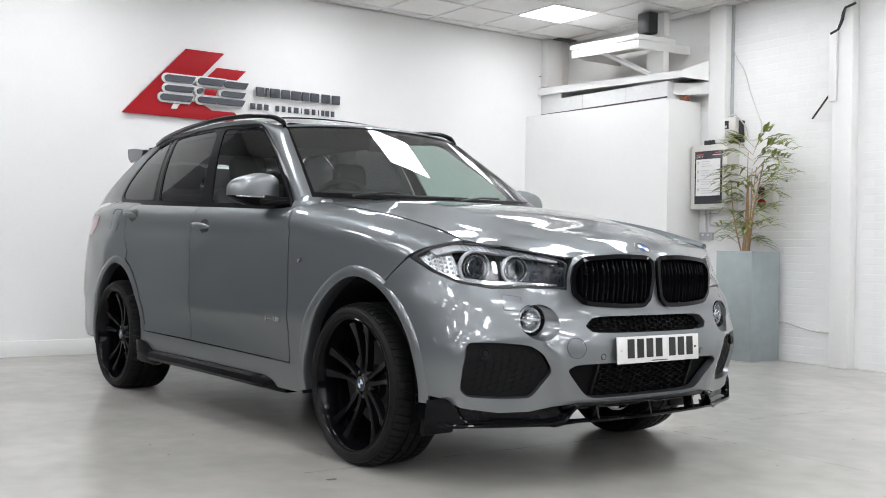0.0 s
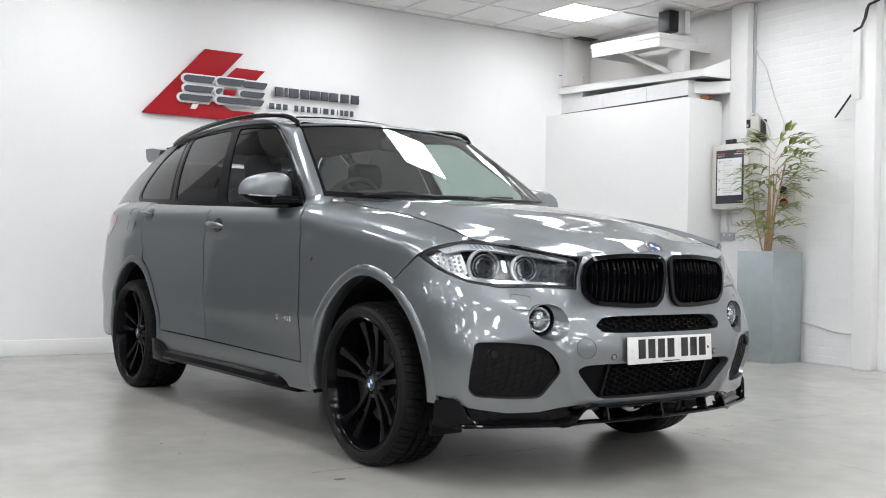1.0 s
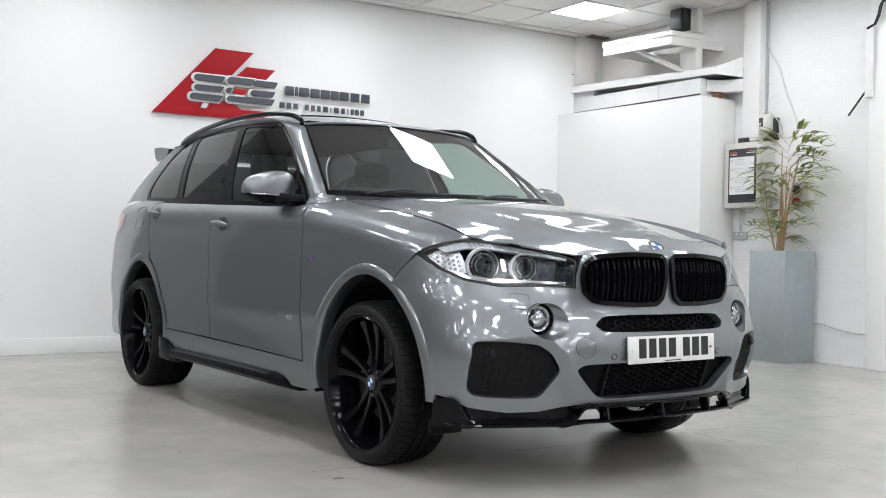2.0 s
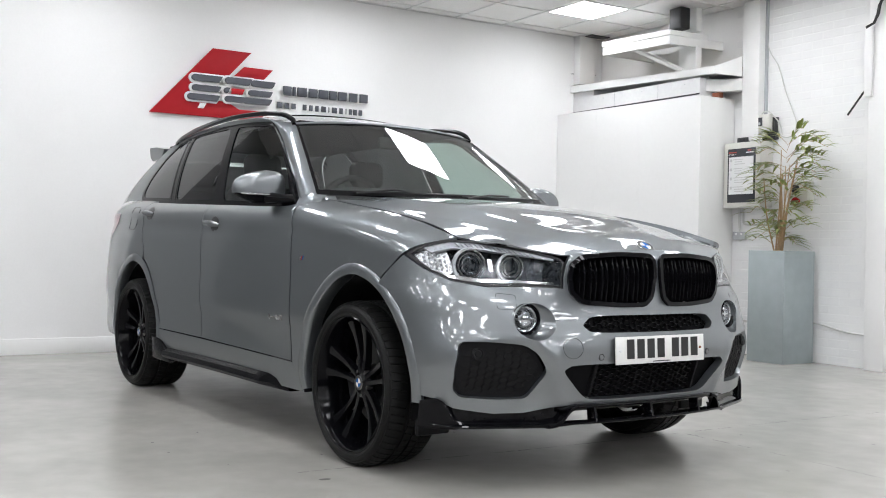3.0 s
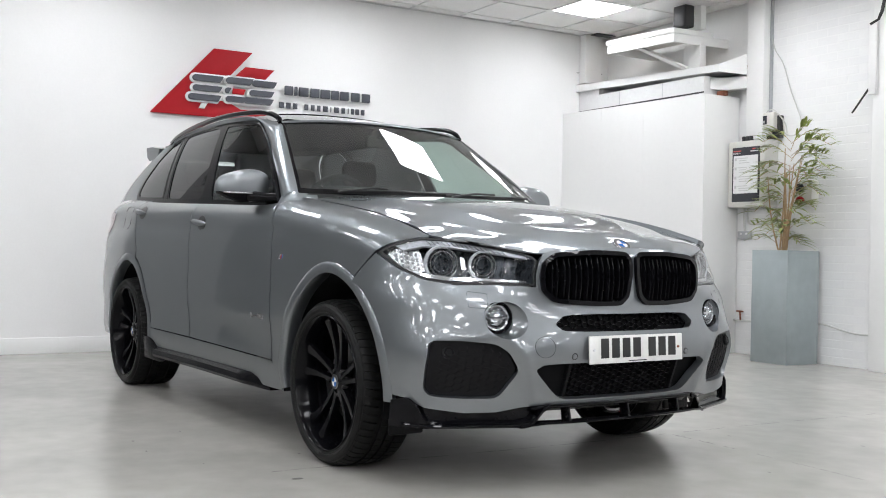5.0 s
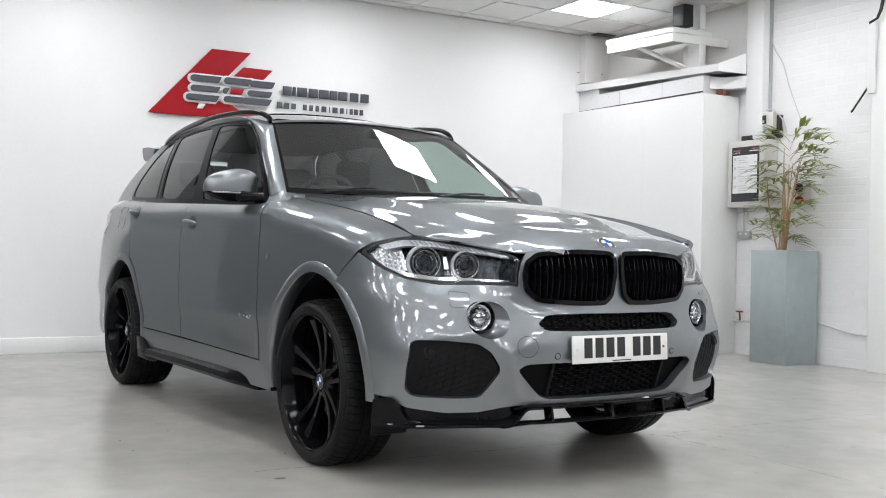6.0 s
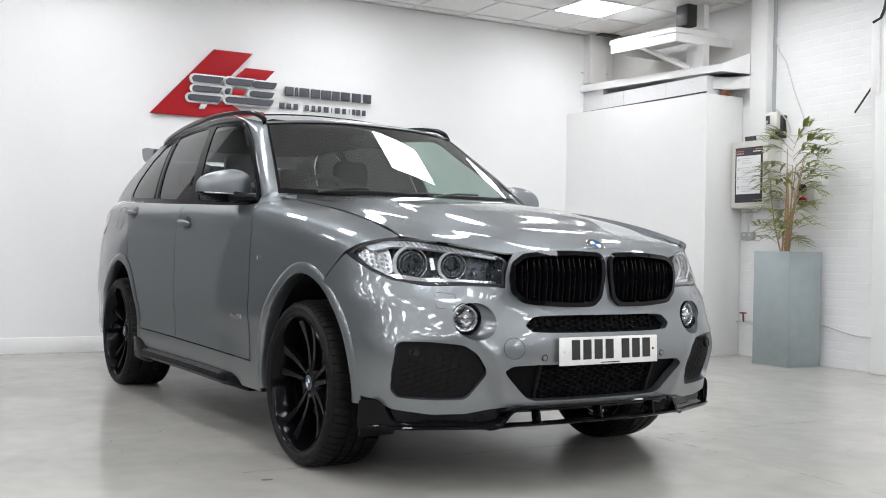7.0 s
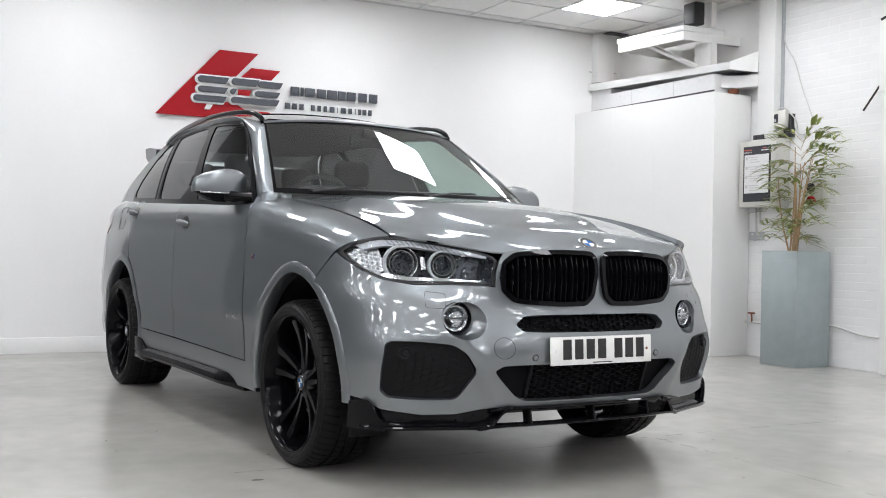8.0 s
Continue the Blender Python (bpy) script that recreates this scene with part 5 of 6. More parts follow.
def body_side(s):
    surf = side_surf(s)
    w = (0, s, 0)
    near_top = [(x, float(TOP_Z(x)) - 0.002) for x in np.linspace(-0.705, 0.548, 31)]
    fender = near_top + [(0.550, 0.992), (0.533, 0.991), (0.45, 0.965), (0.388, 0.934), (0.296, 0.866)] + [(x + 0.045 * float(ease(-x / 0.45)), z) for x, z in arc(0, ARCH, 65, 187, 30)]
    fender += [(-0.50, 0.29), (-0.552, 0.40), (-0.565, 0.52), (-0.565, 0.73), (-0.60, 0.97), (-0.645, 1.13), (-0.69, 1.165)]
    part("fender", outward(skin(surf, fender, [], 0.028, 0.02, 0.016), w), PAINT, car, "grey painted front wing", 50)
    shut = [(-0.557, 0.40), (-0.57, 0.52), (-0.57, 0.73), (-0.605, 0.97), (-0.65, 1.13), (-0.70, 1.168)]
    shut = [(x - 0.005, z) for x, z in shut]
    belt = [(x, float(TOP_Z(x)) - 0.013) for x in np.linspace(-0.80, -1.80, 20)]
    bpost = [(-1.80, 1.07), (-1.735, 0.81), (-1.71, 0.55), (-1.705, 0.417)]
    front_door = part("front_door", outward(skin(surf, shut + belt + bpost, [], 0.035, 0.02, 0.02), w), PAINT, car, "grey painted front door", 50)
    belt = [(x, float(TOP_Z(x)) - 0.013) for x in np.linspace(-1.806, -2.86, 20)]
    rear_edge = [(-2.88, 1.2), (-2.85, 1.06), (-2.74, 0.92)] + arc(REAR, ARCH + 0.055, 68, 12, 12)[0:13] + [(-2.42, 0.421)]
    rear_door = part("rear_door", outward(skin(surf, belt + rear_edge + [(x - 0.006, z) for x, z in bpost[::-1]], [], 0.035, 0.02, 0.02), w), PAINT, car, "grey painted rear door", 50)
    top = [(x, float(TOP_Z(x)) - 0.002) for x in np.linspace(-2.87, -3.9, 20)]
    quarter = top + [(-3.95, 1.0), (-3.95, 0.5), (-3.85, 0.30), (-3.45, 0.30)] + arc(REAR, ARCH, 187, 68, 30)[1:] + [(-2.745, 0.915), (-2.856, 1.06), (-2.886, 1.2)]
    part("quarter_panel", outward(skin(surf, quarter, [], 0.035, 0.02, 0.02), w), PAINT, car, "grey painted rear wing", 50)
    sill = [(-0.47, 0.26), (-0.505, 0.33), (-0.552, 0.394), (-1.24, 0.405), (-2.0, 0.413), (-2.42, 0.416), (-2.47, 0.36), (-2.48, 0.26)]
    part("sill", outward(skin(surf, sill, [], 0.04, 0.03, 0.025), w), PAINT, car, "grey painted sill", 50)
    # wheel arch flares
    for cx, a0, a1 in ((0, -2, 190), (REAR, -8, 190)):
        rows = []
        for k in range(49):
            a = radians(a0 + (a1 - a0) * k / 48)
            row = []
            for r, out in ((0.528, 0.0), (0.522, 0.003), (0.510, 0.006), (0.494, 0.008), (0.481, 0.004), (0.476, -0.008), (0.476, -0.06)):
                r -= (0.056 if r < 0.51 else 0.042) * float(ease(-math.cos(a) * 1.1 + 0.1))
                x, z = cx + r * math.cos(a), HUB_Z + r * math.sin(a)
                y = float(side_y(x, z)) if x < 0.25 else float(side_y(x, z)) * max(0, 1 - (x - 0.25) / 0.2) + y_at(x, z) * min(1, (x - 0.25) / 0.2)
                row.append((x, s * (y + out), z))
            rows.append(row)
        bm = loft(rows)
        bmesh.ops.recalc_face_normals(bm, faces=bm.faces[:])
        part("arch_flare", outward(bm, w), PAINT, car, "grey painted wheel arch lip", 50)
        # black liner inside the arch
        rows = [[(cx + r * math.cos(radians(a)), s * y, HUB_Z + r * math.sin(radians(a))) for r, y in ((0.476, 0.92), (0.45, 0.86), (0.45, 0.56), (0.3, 0.55), (0.02, 0.55))] for a in np.linspace(-12, 192, 30)]
        part("arch_liner", loft(rows), CARPET, car, "black wheel arch liner")
    # greenhouse: black window surround, panes, painted pillars
    g = glass_surf(s)
    dlo = rounded(DLO, 3, 0.7)
    panes = [rounded(p, 3, 0.35) for _, p in PANES]
    part("window_surround", outward(skin(glass_surf(s, 0.001), dlo, panes, 0.05, 0.012, 0.02), w), WINTRIM, car, "gloss black window surround", 60)
    for (kind, _), p in zip(PANES, panes):
        ob = part(kind + "_side_window", outward(skin(glass_surf(s, -0.004), p, [], 0.06, 0.0, 0.03), w), CLEAR if kind == "front" else PRIVACY, car, "clear greenish side glass" if kind == "front" else "dark privacy side glass", 60)
    # raised black door-frame seal along the pillar and the roof, and the joint behind the rear door glass
    run = smooth_line([(x, 0, z) for x, z in [DLO[0], (-0.87, 1.275)] + DLO[1:10]], 4)
    frame_seal = bmesh.new()
    rows = []
    for n, c in enumerate(run):
        lift = 0.004 + 0.022 * float(ease((26 - n) / 12))
        x, y, z = g(c.x, c.z)
        rows.append([(x, y - s * 0.004, z + 0.006), (x, y + s * lift * 0.8, z + 0.005), (x, y + s * lift, z - 0.004), (x, y + s * lift * 0.8, z - 0.013), (x, y - s * 0.004, z - 0.016)])
    loft(rows, frame_seal)
    bmesh.ops.recalc_face_normals(frame_seal, faces=frame_seal.faces[:])
    part("window_seal", frame_seal, GLOSS, car, "gloss black door frame seal", 50)
    for a, b in (((-2.575, 1.245), (-2.775, 1.668)), ((-2.655, 1.25), (-2.845, 1.66))):
        part("pillar_joint", tube([glass_surf(s, 0.001)(a[0] + (b[0] - a[0]) * t, a[1] + (b[1] - a[1]) * t) for t in np.linspace(0, 1, 8)], 0.005, sides=6), INK, car, "dark joint between the rear windows")
    # painted strip from the screen's edge over the windows and down behind them
    inner = [DLO[0]] + [(-0.87, 1.275)] + DLO[1:13] + [DLO[13]]
    inner = smooth_line([(x, 0, z) for x, z in inner], 4)
    inner = [g(p.x, p.z) for p in inner]
    n = len(inner)
    outer_pts = [screen_at(1, v) for v in (0.0, 0.2, 0.4, 0.6, 0.8, 0.95)] + [roof_at(1, v) for v in (0.05, 0.12, 0.2, 0.35, 0.5, 0.65, 0.8, 0.95)] + [(-3.72, 0.64, 1.45), (-3.83, 0.70, 1.34), (-3.9, 0.735, 1.24)]
    outer = [(p.x, s * p.y, p.z) for p in smooth_line(outer_pts, 6)]
    li, lo = [0.0], [0.0]
    for a, b in zip(inner, inner[1:]):
        li.append(li[-1] + math.dist(a, b))
    for a, b in zip(outer, outer[1:]):
        lo.append(lo[-1] + math.dist(a, b))
    rows = []
    for k in range(90):
        t = k / 89
        a = [float(np.interp(t * li[-1], li, [p[c] for p in inner])) for c in range(3)]
        # keep corners together: the roof's front corner meets the window's
        b = [float(np.interp(float(np.interp(t, [0, 0.19, 0.25, 0.72, 1], [0, 0.20, 0.26, 0.80, 1])) * lo[-1], lo, [p[c] for p in outer])) for c in range(3)]
        row = []
        for q in np.linspace(0, 1, 6):
            bulge = 0.022 * math.sin(q * math.pi)
            row.append((a[0] + (b[0] - a[0]) * q, a[1] + (b[1] - a[1]) * q + s * bulge, a[2] + (b[2] - a[2]) * q + bulge * 0.6))
        rows.append(row)
    part("pillar_and_cant_rail", outward(loft(rows), w), PAINT, car, "grey painted pillars and roof side", 60)
    a = [(x, s * float(TOP_Y(x)), float(TOP_Z(x)) - 0.001) for x in np.linspace(-0.50, -0.745, 10)]
    b = [(p[0], s * p[1], p[2] - 0.002) for p in [screen_at(u, -0.03) for u in np.linspace(0.9, 1.0, 6)]] + [(p[0], s * p[1], p[2]) for p in [screen_at(1, v) for v in (0.0, 0.03, 0.06, 0.1)]]
    part("scuttle_corner", outward(loft([a, [tuple((Vector(p) + Vector(q)) / 2 + Vector((0, 0, 0.004))) for p, q in zip(a, b)], b]), (0, s, 1)), PAINT, car, "grey painted corner at the screen foot", 60)
    # painted foot of the pillar, under the wing's top edge
    lower = [(x, s * (float(side_y(x, float(TOP_Z(x)) - 0.03)) - 0.020), float(TOP_Z(x)) - 0.03) for x in np.linspace(-0.735, -0.52, 8)]
    upper = [(p[0], s * (p[1] - 0.002), p[2] - 0.002) for p in [screen_at(1, v) for v in np.linspace(0.18, 0.0, 5)] + [screen_at(u, -0.01) for u in (0.985, 0.965, 0.94)]]
    middle = [tuple((Vector(a) + Vector(b)) / 2 + Vector((0, s * 0.006, 0.004))) for a, b in zip(lower, upper)]
    part("pillar_foot", outward(loft([lower, middle, upper]), w), PAINT, car, "grey painted pillar foot", 60)
    # chrome-free black roof rail
    rail = [(-1.262, 0.602, 1.645), (-1.31, 0.602, 1.685), (-1.45, 0.605, 1.722), (-1.75, 0.61, 1.750), (-2.2, 0.61, 1.763), (-2.65, 0.60, 1.748), (-3.0, 0.59, 1.715), (-3.15, 0.585, 1.68)]
    line = smooth_line(rail, 6)
    rows = [[(p.x + a, s * (p.y + b), p.z + c) for a, b, c in ((0, 0.012, -0.026), (0, 0.014, -0.006), (0, 0.007, 0.0), (0, -0.007, 0.0), (0, -0.014, -0.006), (0, -0.012, -0.026))] for p in line]
    bm = loft(rows, closed=True)
    bmesh.ops.recalc_face_normals(bm, faces=bm.faces[:])
    part("roof_rail", bm, GLOSS, car, "gloss black roof rail", 60)
    # door handles
    for door, x0, x1, z0, z1 in ((front_door, -1.785, -1.535, 1.083, 1.063), (rear_door, -2.905, -2.665, 1.165, 1.145)):
        rows = []
        for k in range(13):
            t = k / 12
            x, z = x0 + (x1 - x0) * t, z0 + (z1 - z0) * t
            y = float(side_y(x, z))
            f = math.sin(min(max(t, 0.03), 0.97) * math.pi) ** 0.45
            rows.append([(x, s * (y + 0.012 * f + 0.018 * f * math.cos(a)), z + 0.019 * f * math.sin(a)) for a in np.linspace(0, 2 * math.pi, 12, endpoint=False)])
        bm = loft(rows, closed=True)
        bmesh.ops.recalc_face_normals(bm, faces=bm.faces[:])
        part("handle", bm, PAINT, door, "grey bar door handle", 70)
        # no hollow here: a dark disc on the skin paints the recess shade
        c = Vector((x0 + (x1 - x0) * 0.68, 0, z0 + (z1 - z0) * 0.68))
        part("handle_cup", outward(skin(side_surf(s, 0.0015), [(c.x + 0.062 * math.cos(a), c.z + 0.043 * math.sin(a)) for a in np.linspace(0, 2 * math.pi, 24, endpoint=False)], [], 0.02, 0.003), w), TRIM, door, "dark disc painted as the shade of the handle recess", 60)


for s in (-1, 1):
    body_side(s)


def screen_and_roof():
    rows = [[screen_at(u, v) for u in np.linspace(-1, 1, 33)] for v in np.linspace(0, 1, 15)]
    part("windscreen", outward(loft(rows), (1, 0, 1)), SCREEN, car, "clear laminated windscreen", 80)
    band = bmesh.new()
    for us, vs in ((np.linspace(-1.0, -0.982, 3), np.linspace(0, 1, 15)), (np.linspace(0.982, 1.0, 3), np.linspace(0, 1, 15)), (np.linspace(-1, 1, 33), np.linspace(-0.03, 0.03, 2))):
        loft([[tuple(Vector(screen_at(u, v)) + Vector((0.0015, 0, 0.0025))) for u in us] for v in vs], band)
    part("screen_seal", outward(band, (1, 0, 1)), GLOSS, car, "black screen edge band", 80)
    rows = [[tuple(Vector(screen_at(u, v)) + Vector((0.002, 0, 0.005 if v < 1 else 0.002))) for u in np.linspace(-1, 1, 33)] for v in (0.955 , 0.97, 0.985, 1.0)]
    part("roof_header", outward(loft(rows), (1, 0, 1)), PAINT, car, "grey painted roof front edge", 60)
    rows = [[roof_at(u, v) for u in np.linspace(-1, 1, 25)] for v in np.linspace(0, 1, 26)]
    part("roof", outward(loft(rows), (0, 0, 1)), PAINT, car, "grey painted roof", 60)
    rows = [[tuple(Vector(roof_at(u, v)) + Vector((0, 0, 0.004))) for u in np.linspace(-0.72, 0.72, 15)] for v in np.linspace(0.22, 0.6, 12)]
    part("sunroof", outward(loft(rows), (0, 0, 1)), GLOSS, car, "dark glass panoramic sunroof", 60)
    part("sunroof_deflector", tube([tuple(Vector(roof_at(u, 0.215)) + Vector((0, 0, 0.004))) for u in np.linspace(-0.7, 0.7, 15)], 0.005, sides=8), GLOSS, car, "black sunroof edge")
    # tail: closes the rear, with the roof spoiler
    rows = []
    for v in np.linspace(0, 1, 8):
        x, z, w = -3.62 - 0.3 * v ** 0.8, 1.57 - 0.33 * v, 0.56 + 0.14 * v
        rows.append([(x + 0.12 * abs(u) ** 3, w * u, z) for u in np.linspace(-1, 1, 15)])
    for z, x, w in ((1.1, -3.99, 0.72), (0.8, -4.0, 0.72), (0.5, -4.0, 0.72), (0.3, -3.9, 0.7)):
        rows.append([(x + 0.12 * abs(u) ** 3, w * u, z) for u in np.linspace(-1, 1, 15)])
    part("tailgate", outward(loft(rows), (-1, 0, 0)), PAINT, car, "grey painted tailgate", 60)
    rows = [[(x, y * u, z + 0.02 * (1 - u * u)) for u in np.linspace(-1, 1, 13)] for x, y, z in ((-3.38, 0.60, 1.645), (-3.55, 0.60, 1.668), (-3.70, 0.595, 1.672), (-3.72, 0.59, 1.655), (-3.70, 0.59, 1.60), (-3.66, 0.585, 1.57), (-3.5, 0.58, 1.58))]
    rows = [[rows[i][j] for i in range(7)] for j in range(13)]
    spoiler = loft(rows, closed=True)
    for end in (0, 12):
        spoiler.faces.new([v for v in spoiler.verts if any((v.co - Vector(p)).length < 1e-5 for p in rows[end])])
    bmesh.ops.recalc_face_normals(spoiler, faces=spoiler.faces[:])
    part("roof_spoiler", spoiler, PAINT, car, "grey tailgate roof spoiler", 50)
    for s in (-1, 1):
        rows = [[(x, s * (float(side_y(x, z)) + 0.004), z) for x in np.linspace(-3.93, -3.44 - 0.9 * (1.165 - z), 12)] for z in np.linspace(1.02, 1.165, 7)]
        part("tail_light", outward(loft(rows), (0, s, 0)), REDLENS, car, "red wrap-round tail light", 60)
    # wipers
    for y0, y1 in ((-0.62, 0.05), (-0.05, 0.62)):
        line = [Vector(screen_at(u, 0.0 + 0.02 * k / 8)) + Vector((0.014, 0, 0.012)) for k, u in enumerate(np.linspace(y0 / 0.765, y1 / 0.765, 9))]
        wiper = part("wiper", tube(line, 0.0055, sides=6), TRIM, car, "black wiper blade")
        a = line[3 if y0 < -0.3 else 4]
        part("wiper_arm", tube([line[0] + Vector((0.05, 0, -0.012)), line[2] + Vector((0.02, 0, 0.012)), a + Vector((0.004, 0, 0.012))], 0.006, sides=6), TRIM, wiper)
    rows = [[tuple(Vector(screen_at(u, -0.02)) + Vector((d, 0, h))) for u in np.linspace(-0.97, 0.97, 21)] for d, h in ((0.0, 0.0), (0.1, -0.035), (0.2, -0.08))]
    part("scuttle", outward(loft(rows), (0, 0, 1)), PLASTIC, car, "black plastic scuttle panel")


screen_and_roof()


def mirrors():
    for s in (-1, 1):
        mirror = part("door_mirror", tube([(-0.80, s * 0.80, 1.19), (-0.86, s * 0.86, 1.195), (-0.93, s * 0.92, 1.20)], [0.028, 0.022, 0.03], sides=10), GLOSS, car, "grey door mirror with a black base", 60)

        def shell(z0, z1, grow, bm=None):
            rows = []
            for v in np.linspace(0, 1, 15):
                z = z0 + (z1 - z0) * v
                k = (z - 1.172) / (1.343 - 1.172)
                low = max(0.0, (0.29 - k) / 0.29)
                y_in = 0.806 + 0.03 * max(0.0, (k - 0.7) / 0.3) ** 3 + 0.05 * low ** 1.5
                y_out = 1.085 - 0.12 * max(0.0, (k - 0.27) / 0.73) ** 3.4 - 0.10 * low ** 1.5
                close = max(0.0, 1 - k ** 10) ** 0.5
                deep = 0.07 * close ** 0.8 * (1 - 0.35 * low ** 1.5)
                row = []
                for a in np.linspace(0, 2 * math.pi, 36, endpoint=False):
                    c, d = math.cos(a), math.sin(a)
                    r = (abs(c) ** 2.6 + abs(d) ** 2.6) ** (-1 / 2.6)
                    yy = (y_in + y_out) / 2 + r * c * (y_out - y_in) / 2 * close * grow
                    row.append((-0.965 - 0.05 * (yy - 0.8) + r * d * deep * grow, s * yy, z))
                rows.append(row)
            bm = loft(rows, bm, closed=True)
            bmesh.ops.recalc_face_normals(bm, faces=bm.faces[:])
            return bm
        part("mirror_cap", shell(1.218, 1.343, 1.0), PAINT, mirror, "grey painted mirror cap", 60)
        part("mirror_base", shell(1.172, 1.222, 0.985), WINTRIM, mirror, "gloss black lower mirror shell", 60)
        part("indicator", tube([(-0.905, s * 0.83, 1.212), (-0.897, s * 0.90, 1.212), (-0.90, s * 0.99, 1.213), (-0.93, s * 1.06, 1.215)], 0.0045, sides=6), SATIN, mirror, "slim indicator strip")
        part("mirror_glass", box((-1.02, -0.095, -0.045), (-1.014, 0.095, 0.045), 0.002, m=Matrix.Translation((0, s * 0.93, 1.258))), CHROME, mirror, "mirror glass")
        part("sail_panel", outward(skin(glass_surf(s, 0.003), [(-0.76, 1.182), (-0.90, 1.187), (-0.90, 1.29)], [], 0.03, 0.01), (0, s, 0)), WINTRIM, mirror, "black sail panel")


mirrors()


def tread_block(bm, m, a, half, twist, rows):
    """One raised rubber block; rows: (radius, along) over its width, outermost last."""
    o = rows[-1][1]
    grid = []
    for r, h in rows:
        c = a + twist * (h - o)
        grid.append([m @ Vector((q * math.cos(c + d), q * math.sin(c + d), h)) for q, d in ((r - 0.009, -half * 1.06), (r, -half * 0.94), (r, half * 0.94), (r - 0.009, half * 1.06))])
    vs = [[bm.verts.new(q) for q in g] for g in grid]
    for g, h in zip(vs, vs[1:]):
        for k in range(3):
            bm.faces.new((g[k], g[k + 1], h[k + 1], h[k]))
    bm.faces.new(vs[0][::-1]), bm.faces.new(vs[-1])


def wheel(x, s, cap, wide):
    """One wheel: lathe axis along the car's side; built on its outer side."""
    m = Matrix.Translation((x, s * cap, HUB_Z)) @ pose(0, 0, 0, 90 if s < 0 else -90, 0, 0)
    R = 0.362
    o, i = 0.055, 0.055 - wide           # outer and inner sidewall, measured out from the cap's face
    prof = [(0.286, i + 0.02), (0.305, i), (0.335, i + 0.006), (0.346, i + 0.022), (R - 0.009, i + 0.04), (R - 0.008, o - 0.045),
            (0.346, o - 0.019), (0.340, o - 0.006), (0.330, o + 0.002), (0.318, o + 0.004), (0.309, o + 0.001), (0.306, o - 0.002), (0.303, o - 0.001), (0.298, o - 0.006), (0.292, o - 0.010), (0.286, o - 0.018)]
    tyre = new("wheel")
    tyre.parent = car
    tagged(tyre, "gloss black alloy wheel with a wide road tyre")
    part("tyre", lathe(prof, m, 96), RUBBER, tyre, "wide black road tyre", 25)
    bm = bmesh.new()
    for k in range(64):
        a = 2 * math.pi * k / 64
        tread_block(bm, m, a, 0.0445, 0.5, [(R - 0.001, o - 0.082), (R, o - 0.060), (R - 0.003, o - 0.040), (0.354, o - 0.022), (0.347, o - 0.012)])
        tread_block(bm, m, a + 0.05, 0.0445, 0.5, [(0.347, i + 0.014), (0.356, i + 0.026), (R - 0.002, i + 0.045), (R, i + 0.085)])
        mid = (wide - 0.19) / 2
        for q in range(2):
            h0 = i + 0.096 + q * (mid + 0.002)
            tread_block(bm, m, a + 0.03 * q, 0.0465, 0.7, [(R, h0), (R, h0 + mid * 0.5), (R, h0 + mid - 0.008)])
    bmesh.ops.recalc_face_normals(bm, faces=bm.faces[:])
    part("tread", bm, RUBBER, tyre, "", 20)
    lip = [(0.286, o - 0.018), (0.294, o - 0.012), (0.295, o - 0.006), (0.290, o - 0.003), (0.285, o - 0.008), (0.280, o - 0.020)]
    part("rim", lathe(lip, m, 72), BARREL, tyre, "black alloy rim lip", 40)
    part("rim_barrel", lathe([(0.280, o - 0.020), (0.270, o - 0.05), (0.262, o - 0.08), (0.236, i + 0.05), (0.25, i + 0.02), (0.286, i + 0.02)], m, 72), BARREL, tyre, "satin black rim barrel", 40)
    # five double spokes: slim arms that part at the hub, run side by side and flare into the rim
    for k in range(5):
        for side in (-1, 1):
            bm = bmesh.new()
            rows = []
            for t in np.linspace(0, 1, 14):
                lat = side * (0.010 + 0.047 * t ** 0.75 - 0.006 * math.sin(t * math.pi))
                r = 0.040 + (0.284 - 0.040) * t
                a = 2 * math.pi * k / 5 + radians(92) + math.asin(lat / r)
                w = 0.0125 - 0.002 * math.sin(t * math.pi) + 0.013 * t ** 3 + 0.003 * (1 - t) ** 3
                h = -0.012 - 0.010 * math.sin(t * math.pi) + 0.028 * t ** 2
                d = 0.034 - 0.008 * t
                c, q = Vector((math.cos(a), math.sin(a), 0)), Vector((-math.sin(a), math.cos(a), 0))
                row = []
                for e, g in ((-1.0, -d), (-1.0, -0.005), (-0.82, 0.0), (0.0, 0.001), (0.82, 0.0), (1.0, -0.005), (1.0, -d)):
                    row.append(m @ (c * r + q * w * e * -side + Vector((0, 0, h + g))))
                rows.append(row)
            loft(rows, bm)
            bmesh.ops.recalc_face_normals(bm, faces=bm.faces[:])
            part("spoke", bm, ALLOY, tyre, "gloss black spoke", 40)
    part("hub", lathe([(0.0, -0.004), (0.033, -0.004), (0.036, -0.008), (0.048, -0.012), (0.062, -0.024), (0.068, -0.05)], m, 48), ALLOY, tyre, "", 40)
    for k in range(5):
        a = 2 * math.pi * (k + 0.5) / 5 + radians(92)
        part("bolt", lathe([(0, -0.012), (0.007, -0.012), (0.010, -0.018), (0.010, -0.04)], m @ Matrix.Translation((0.056 * math.cos(a), 0.056 * math.sin(a), 0)), 6), DISC, tyre)
    part("tyre_valve", tube([m @ Vector((0.245, 0.03, o - 0.07)), m @ Vector((0.238, 0.03, o - 0.045))], 0.004, sides=6), DISC, tyre, "small metal tyre valve")
    roundel(m @ Matrix.Translation((0, 0, -0.004)), 0.033, tyre)
